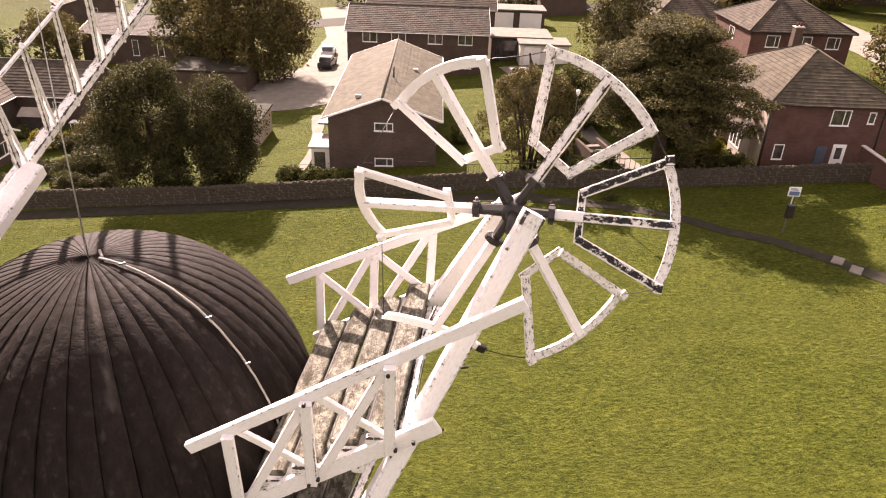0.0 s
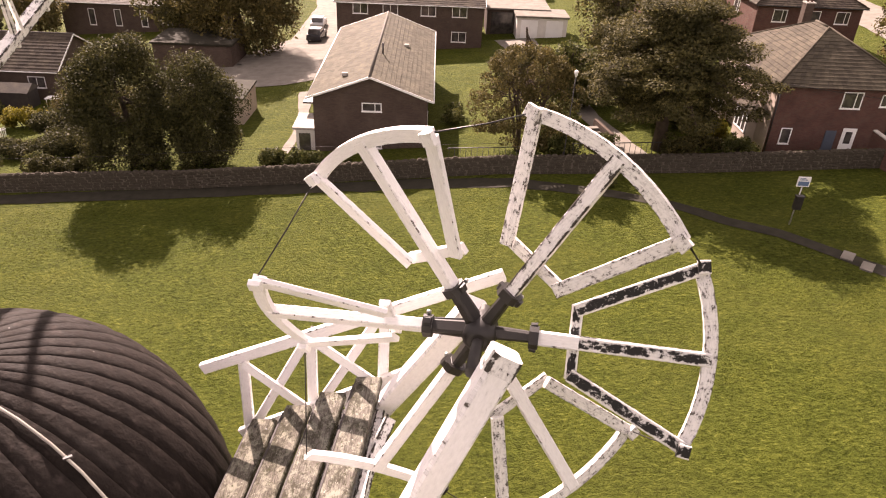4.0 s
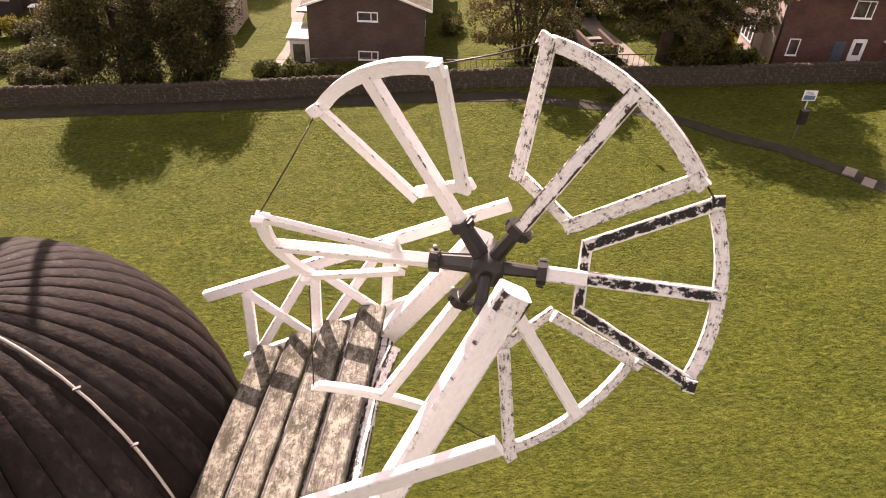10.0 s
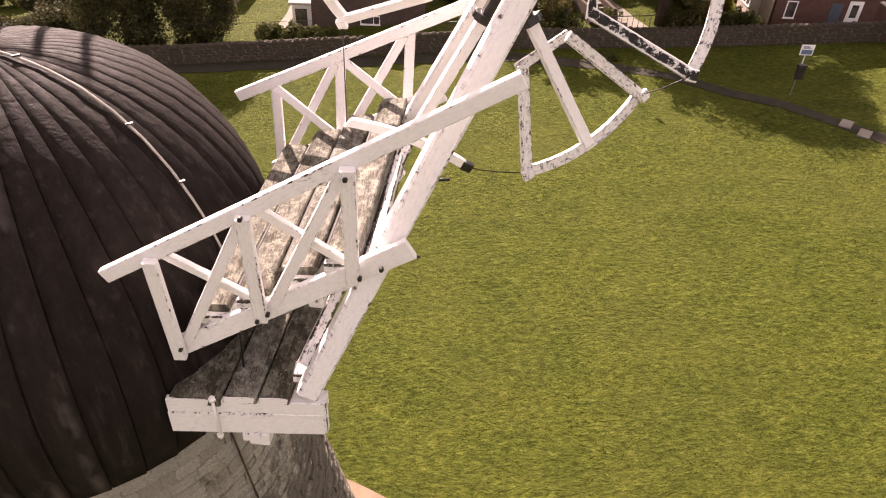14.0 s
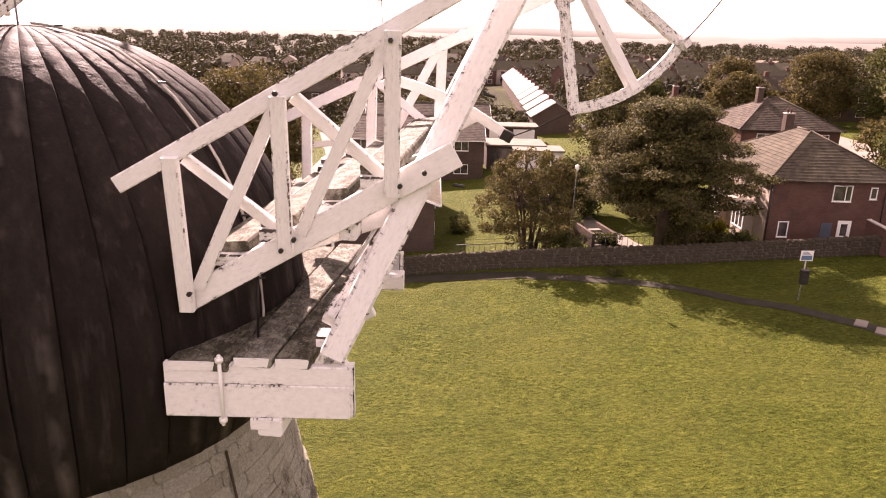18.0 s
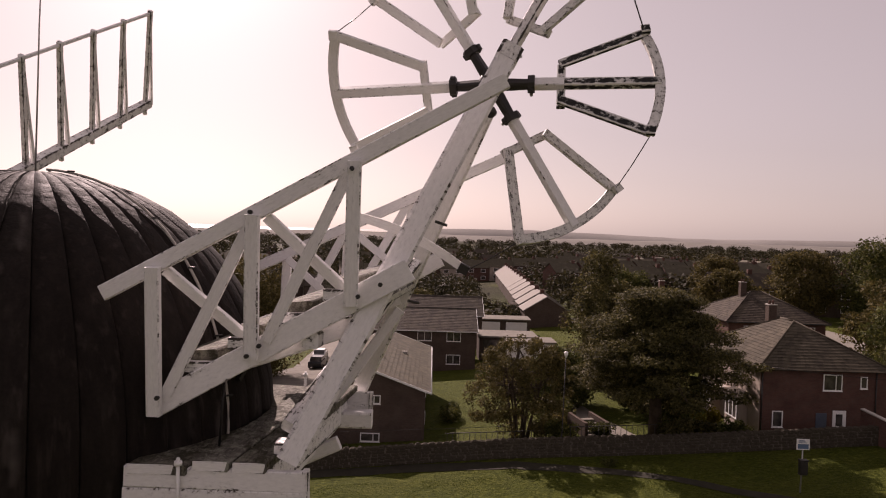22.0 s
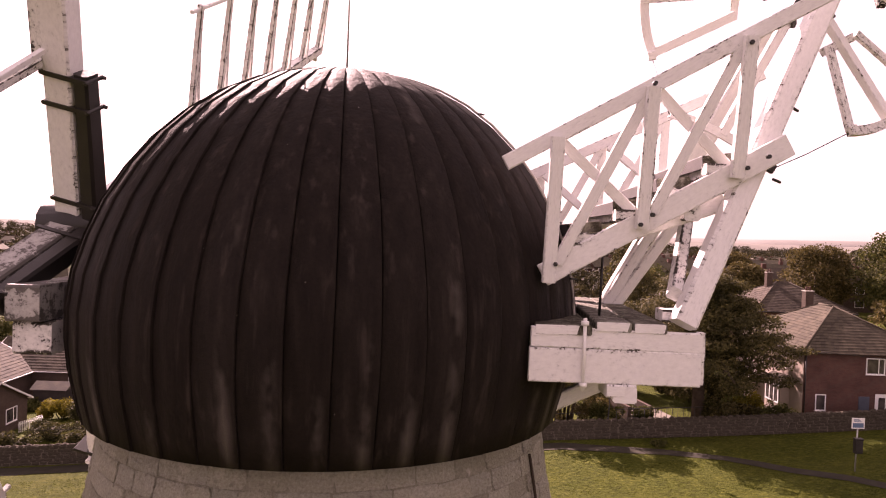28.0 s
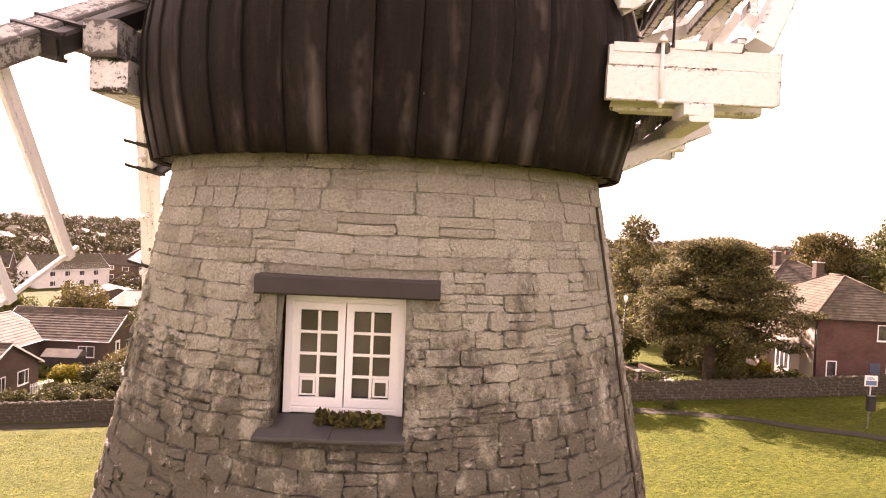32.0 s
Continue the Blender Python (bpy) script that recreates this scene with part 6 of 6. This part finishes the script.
# hedges and shrubs
for i, (x, y, hx, hy, h, mt, lab, n, s) in enumerate((
        (-9.6, 47.5, 2.0, 0.9, 2.0, M_LEAF_A, "rough shrub behind the boundary wall", 4200, 0.15),
        (-6.4, 47.3, 1.9, 0.8, 1.5, M_LEAF_A, "rough shrub behind the boundary wall", 3200, 0.15),
        (-26.3, 53.0, 2.6, 2.2, 2.2, M_LEAF_D, "overgrown hedge behind the boundary wall", 7500, 0.16),
        (-29.6, 57.6, 3.0, 1.8, 2.1, M_LEAF_D, "dark hedge in the bungalow garden", 11000, 0.17),
        (-34.0, 60.0, 2.7, 1.1, 1.7, M_LEAF_Y, "bright golden shrub in the bungalow garden", 6500, 0.15),
        (-30.6, 63.4, 2.8, 2.6, 2.4, M_LEAF_C, "dark hedge in the bungalow garden", 10000, 0.17),
        (-26.0, 61.5, 2.6, 3.0, 2.6, M_LEAF_C, "dark hedge in the bungalow garden", 9000, 0.17),
        # next three: dark fill over lit lawn, standing for hedge and shade
        (-30.4, 53.0, 3.2, 1.5, 1.1, M_LEAF_D, "low dark hedge added as dark fill in the bungalow garden", 6500, 0.15),
        (-33.0, 48.4, 4.2, 1.0, 1.7, M_LEAF_D, "low dark hedge added as dark fill behind the boundary wall", 7000, 0.15),
        (-25.6, 48.4, 3.0, 1.0, 1.5, M_LEAF_D, "low dark hedge added as dark fill behind the boundary wall", 5000, 0.15),
        (-28.0, 50.1, 1.1, 0.9, 1.1, M_LEAF_A, "rounded clipped shrub behind the boundary wall", 1800, 0.12),
        (-38.8, 64.2, 1.0, 0.8, 1.2, M_LEAF_A, "shrub beside the bungalow", 1400, 0.16),
        (21.0, 51.2, 1.2, 1.0, 1.5, M_LEAF_Y, "golden shrub beside the red house", 1500, 0.14),
        (19.2, 49.0, 2.2, 0.9, 1.2, M_LEAF_B, "dark shrub behind the boundary wall", 2200, 0.16),
        (12.8, 50.4, 1.1, 0.9, 1.1, M_LEAF_A, "low shrub behind the boundary wall", 1500, 0.15),
        (11.9, 43.6, 0.55, 0.45, 0.5, M_LEAF_A, "tuft of rough grass beside the path", 700, 0.12),
        (35.5, 47.5, 2.5, 1.6, 2.2, M_LEAF_A, "dark shrub beside the red house", 2800, 0.18),
        (-18.6, 63.5, 1.6, 3.0, 2.6, M_LEAF_C, "overgrown shrub beside the store", 2600, 0.18),
        (2.2, 58.0, 0.9, 2.6, 1.3, M_LEAF_A, "dark shrub along the brick house", 2000, 0.15),
        # added dark growth hides the lit lawn, standing for bushes and shade
        (10.0, 48.2, 1.9, 0.9, 1.8, M_LEAF_A, "dark hedge behind the boundary wall", 2600, 0.15),
        (17.0, 47.6, 2.6, 0.9, 1.9, M_LEAF_B, "dark hedge behind the boundary wall", 3200, 0.15),
        (21.6, 48.0, 1.4, 0.8, 1.5, M_LEAF_A, "dark hedge behind the boundary wall", 1800, 0.15),
        (18.5, 54.5, 2.6, 2.2, 2.6, M_LEAF_B, "large dark shrub in the shaded garden", 3600, 0.17),
        (10.2, 55.0, 1.8, 2.0, 2.2, M_LEAF_A, "large dark shrub in the shaded garden", 2600, 0.17))):
    bush(x, y, hx, hy, h, mt, lab, 50 + i, n, s)


def woods(name, label, rows, count, size, material, seed):
    """Far woods: many leaf clumps over stretches of (x0, x1, y0, y1, height)."""
    rg = random.Random(seed)
    blobs = []
    for x0, x1, y0, y1, h, k in rows:
        for i in range(k):
            x, y = rg.uniform(x0, x1), rg.uniform(y0, y1)
            s = h * rg.uniform(0.35, 0.7)
            z = far_z(x, y) + h * rg.uniform(0.15, 0.5)
            blobs.append((x, y, z, s * 1.3, s * 1.3, s * rg.uniform(0.8, 1.2)))
    tagged(part(name, quads_mesh(name, rough_leaves(count, blobs, size, seed, 0.5), material), None), label, "woods", kind="stuff")


woods("woods", "dark trees among the far gardens", [(-70, 14, 150, 258, 5, 130), (36, 130, 160, 280, 5.5, 150), (-330, -120, 250, 330, 9, 90), (-175, -110, 215, 250, 6, 30), (-100, -55, 110, 130, 4, 14), (30, 70, 150, 200, 6, 24), (26, 48, 104, 126, 4, 16), (2, 20, 126, 150, 4, 16), (34, 60, 126, 150, 5, 16), (-14, 12, 140, 240, 6, 24), (60, 200, 150, 260, 7, 90), (-260, -60, 180, 260, 7, 80), (-60, 10, 205, 280, 7, 40), (32, 80, 205, 280, 7, 30)], 210000, 0.8, M_LEAF_W, 70)
woods("woods", "dark woods on the far skyline", [(-330, 320, 285, 420, 8, 520), (-450, 440, 420, 650, 9, 520), (-640, 640, 650, 1000, 9, 460), (-950, 950, 1000, 1450, 10, 420)], 330000, 1.7, M_LEAF_W, 71)
# ---- boundary wall ----
WALL = [(-75.0, 45.9), (-28.0, 45.9), (-16.0, 45.5), (5.0, 46.2), (18.0, 45.4), (31.0, 45.2)]


def wall_y(x):
    for (x0, y0), (x1, y1) in zip(WALL, WALL[1:]):
        if x <= x1:
            return y0 + (y1 - y0) * (x - x0) / (x1 - x0)
    return WALL[-1][1]


def wall_core():
    bm = bmesh.new()
    rows, x = [], -75.0
    while x <= 31.01:
        y, z = wall_y(x), ground_z(x, wall_y(x))
        rows.append([bm.verts.new(p) for p in ((x, y - 0.17, z - 0.3), (x, y - 0.17, z + 1.2), (x, y + 0.17, z + 1.2), (x, y + 0.17, z - 0.3))])
        x += 2.0
    for r0, r1 in zip(rows, rows[1:]):
        for k in range(3):
            bm.faces.new((r0[k], r1[k], r1[k + 1], r0[k + 1]))
    bm.faces.new(rows[0][::-1])
    bm.faces.new(rows[-1])
    bmesh.ops.recalc_face_normals(bm, faces=bm.faces)
    return bm


bwall = solo("boundary_wall", wall_core(), M_WALLMORTAR, "old grey rubble-stone boundary wall", "wall", "structure")
rs = random.Random(8)


def rubble(w, h, d, seed):
    """A rough stone, its face bulged: w x h, d deep, face towards -y."""
    rg = random.Random(seed)
    vs = []
    for j in range(4):
        for i in range(4):
            u, v = i / 3 * 2 - 1, j / 3 * 2 - 1
            edge = max(abs(u), abs(v))
            k = 0.9 if edge > 0.9 and abs(u) > 0.9 and abs(v) > 0.9 else 1.0
            vs.append((u * w / 2 * k + rg.uniform(-0.02, 0.02) * w, -d * (0.35 if edge > 0.9 else 1.0) * rg.uniform(0.8, 1.15), v * h / 2 * k + rg.uniform(-0.035, 0.035) * h))
    fs = [(j * 4 + i, j * 4 + i + 1, j * 4 + i + 5, j * 4 + i + 4) for j in range(3) for i in range(3)]
    ring = [0, 1, 2, 3, 7, 11, 15, 14, 13, 12, 8, 4]
    for i in ring:
        vs.append((vs[i][0] * 1.0, 0.06, vs[i][2] * 1.0))
    for k in range(12):
        a, b = ring[k], ring[(k + 1) % 12]
        fs.append((b, a, 16 + k, 16 + (k + 1) % 12))
    return vs, fs


wall_kinds = [raw_mesh("stone", *rubble(0.46, 0.2, 0.05, 200 + i), M_WALLSTONE) for i in range(10)]
cope_kinds = [raw_mesh("coping_stone", *rubble(0.5, 0.26, 0.12, 240 + i), M_WALLSTONE) for i in range(4)]
rest_v, rest_f = [], []


def add_rest(me, m):
    i = len(rest_v)
    rest_v.extend([m @ v.co for v in me.vertices])
    rest_f.extend([tuple(i + k for k in p.vertices) for p in me.polygons])


for row in range(6):
    x = -74.5 + rs.uniform(0, 0.3)
    while x < 30.8:
        w = rs.uniform(0.75, 1.25)
        me = rs.choice(wall_kinds)
        y = wall_y(x)
        m = pose(x, y - 0.17, ground_z(x, y) + 0.1 + row * 0.2 + rs.uniform(-0.012, 0.012)) @ Matrix.Diagonal((w, 1, rs.uniform(0.85, 1.05), 1))
        if 1.0 < x < 21 and row >= 1:
            part("stone", me, None, bwall, "", m)
        else:
            add_rest(me, m)
        x += 0.46 * w + 0.03
x = -74.5
while x < 31:
    y = wall_y(x)
    m = pose(x, y, ground_z(x, y) + 1.2, 90, 0, rs.uniform(-4, 4)) @ pose(0, 0, 0, 180) @ Matrix.Diagonal((rs.uniform(0.8, 1.1), rs.uniform(0.8, 1.4), 1.5, 1))
    add_rest(rs.choice(cope_kinds), m)
    x += 0.47
tagged(part("rubble", raw_mesh("rubble", rest_v, rest_f, M_WALLSTONE), None, bwall), kind="stuff")

# ---- stones of the tower ----
rt = random.Random(21)


def wavy(a, z):
    """Unevenness of the courses round the tower."""
    return 0.03 * noise.noise((a * 2.6, z * 2.2, 4.0)) * min(1.0, max(0.25, (10.2 - z) * 0.8)) if z < 10.4 else 0.0


def tower_stone(z, h, a0, a1, seed):
    """One stone of a course between angles a0 and a1 (0 faces -y), following the wall's curve and batter."""
    rg = random.Random(seed)
    n, mrows = 3, 3
    vs, fs = [], []
    g = 0.0035 if z > 9.2 else 0.005
    rough = 0.8 if z > 9.2 else 1.5
    proud = rg.uniform(-0.006, 0.01) if z > 9.2 else rg.uniform(-0.014, 0.026)
    for j in range(mrows + 1):
        v = j / mrows
        for i in range(n + 1):
            u = i / n
            edge = i in (0, n) or j in (0, mrows)
            corner = i in (0, n) and j in (0, mrows)
            am = a0 + (a1 - a0) * u
            zz = z + g + (h - 2 * g) * v + wavy(am, z + h * v) + rg.uniform(-0.009, 0.009) * rough * (1 if not corner else 0.6)
            r = tower_r(zz) + (-0.003 if edge else 0.002) + proud + rg.uniform(-0.006, 0.008) * rough
            da = g / r
            a = a0 + da + (a1 - a0 - 2 * da) * u + rg.uniform(-0.012, 0.012) / r
            if corner:
                zz += (-1 if j else 1) * rg.uniform(0, 0.012)
                a += (-1 if i else 1) * rg.uniform(0, 0.012) / r
            vs.append((r * math.sin(a), -r * math.cos(a), zz - TZ))
    w = n + 1
    fs = [(j * w + i, j * w + i + 1, (j + 1) * w + i + 1, (j + 1) * w + i) for j in range(mrows) for i in range(n)]
    ring = [j * w + i for j, i in [(0, 0), (0, 1), (0, 2), (0, 3), (1, 3), (2, 3), (3, 3), (3, 2), (3, 1), (3, 0), (2, 0), (1, 0)]]
    k0 = len(vs)
    for i in ring:
        x, y, zz = vs[i]
        q = 1 - 0.075 / math.hypot(x, y)
        vs.append((x * q, y * q, zz))
    for k in range(12):
        fs.append((ring[(k + 1) % 12], ring[k], k0 + k, k0 + (k + 1) % 12))
    return vs, fs


z = TOP
course = 0
count = 0
sv, sf = [], []
while z > TZ - 0.2:
    h = rt.uniform(0.11, 0.185) if z > 9.4 else rt.uniform(0.1, 0.19)
    z -= h
    a = -math.pi + rt.uniform(0, 0.1)
    end = a + 2 * math.pi
    r = tower_r(z)
    while a < end - 0.03:
        wd = rt.uniform(0.2, 0.5) if z > 9.4 else rt.uniform(0.13, 0.4)
        a1 = min(end, a + wd / r)
        if end - a1 < 0.1:
            a1 = end
        mid = (a + a1) / 2
        x0, x1 = TX + r * math.sin(a), TX + r * math.sin(a1)
        front = math.cos(mid) > 0
        hole = front and z + h > WIN_Z0 + 0.03 and z < WIN_Z1 - 0.02 and x1 > WIN_X0 and x0 < WIN_X1
        lint = front and z + h > 9.37 and z < 9.51 and x1 > -4.9 and x0 < -3.48
        if hole or lint:
            # cut the stone back to the edge of the opening
            e0, e1 = (WIN_X0, WIN_X1) if hole and not lint else (-4.91, -3.47)
            if x0 < e0 - 0.06:
                a1c = math.asin((e0 - TX) / r)
                pieces = [(a, a1c)]
            elif x1 > e1 + 0.06:
                pieces = [(math.asin((e1 - TX) / r), a1)]
            else:
                pieces = []
        else:
            pieces = [(a, a1)]
        for p0, p1 in pieces:
            seed = course * 1000 + int((p0 + 4) * 100)
            pm = (p0 + p1) / 2
            if z < 9.9 and h > 0.125 and rt.random() < 0.3:      # two thin stones in place of one
                vs, fs = tower_stone(z, h * 0.48, p0, p1, seed + 5)
                i = len(sv)
                sv.extend(vs)
                sf.extend([tuple(i + k for k in f) for f in fs])
                vs, fs = tower_stone(z + h * 0.48, h * 0.52, p0, p1, seed)
            else:
                vs, fs = tower_stone(z, h, p0, p1, seed)
            pm = (p0 + p1) / 2
            if -1.1 < pm < 1.1 and z > 7.0 and count < 300:
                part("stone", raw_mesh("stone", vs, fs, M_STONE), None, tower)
                count += 1
            else:
                i = len(sv)
                sv.extend(vs)
                sf.extend([tuple(i + k for k in f) for f in fs])
        a = a1
    course += 1
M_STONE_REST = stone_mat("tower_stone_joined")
for nd in [n for n in M_STONE_REST.node_tree.nodes if n.bl_idname == "ShaderNodeObjectInfo"]:
    gi = M_STONE_REST.node_tree.nodes.new("ShaderNodeNewGeometry")
    for lk in list(nd.outputs["Random"].links):
        M_STONE_REST.node_tree.links.new(gi.outputs["Random Per Island"], lk.to_socket)
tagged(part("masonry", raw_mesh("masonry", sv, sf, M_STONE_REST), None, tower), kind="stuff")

# ---- grass of the lawn ----
rgn = np.random.default_rng(77)
n = 130000
gx, gy = rgn.uniform(-34, 30, n), 42.6 - 32 * rgn.random(n) ** 1.3
keep = np.hypot(gx - TX, gy - TY) > 6.8
gx, gy = gx[keep], gy[keep]
tuft = np.array([noise.noise((x * 0.9, y * 0.9, 3.0)) for x, y in zip(gx, gy)])
gz_ = np.array([ground_z(x, y) + 0.05 * noise.noise((x * 0.16, y * 0.16, 0.0)) for x, y in zip(gx, gy)])
n = len(gx)
ang = rgn.uniform(0, 6.283, n)
hh = (0.015 + 0.025 * rgn.random(n)) * (1 + 0.9 * np.clip(tuft, -0.5, 0.6))
ww = 0.008 + 0.024 * rgn.random(n)
lean = rgn.normal(0, 0.03, (n, 2))
base = np.stack([gx, gy, gz_ - 0.01], 1)
side = np.stack([np.cos(ang) * ww, np.sin(ang) * ww, np.zeros(n)], 1)
tip = np.stack([lean[:, 0], lean[:, 1], hh], 1)
M_BLADE = leaf_mat("grass_blades", (0.03, 0.042, 0.003), (0.05, 0.063, 0.005), (0.085, 0.097, 0.009), 0.5)
tagged(part("grass", quads_mesh("grass", np.stack([base - side, base + side, base + side * 0.7 + tip, base - side * 0.5 + tip * 0.9], 1), M_BLADE), None), "short tufts of green grass over the lawn", "grass", kind="stuff")
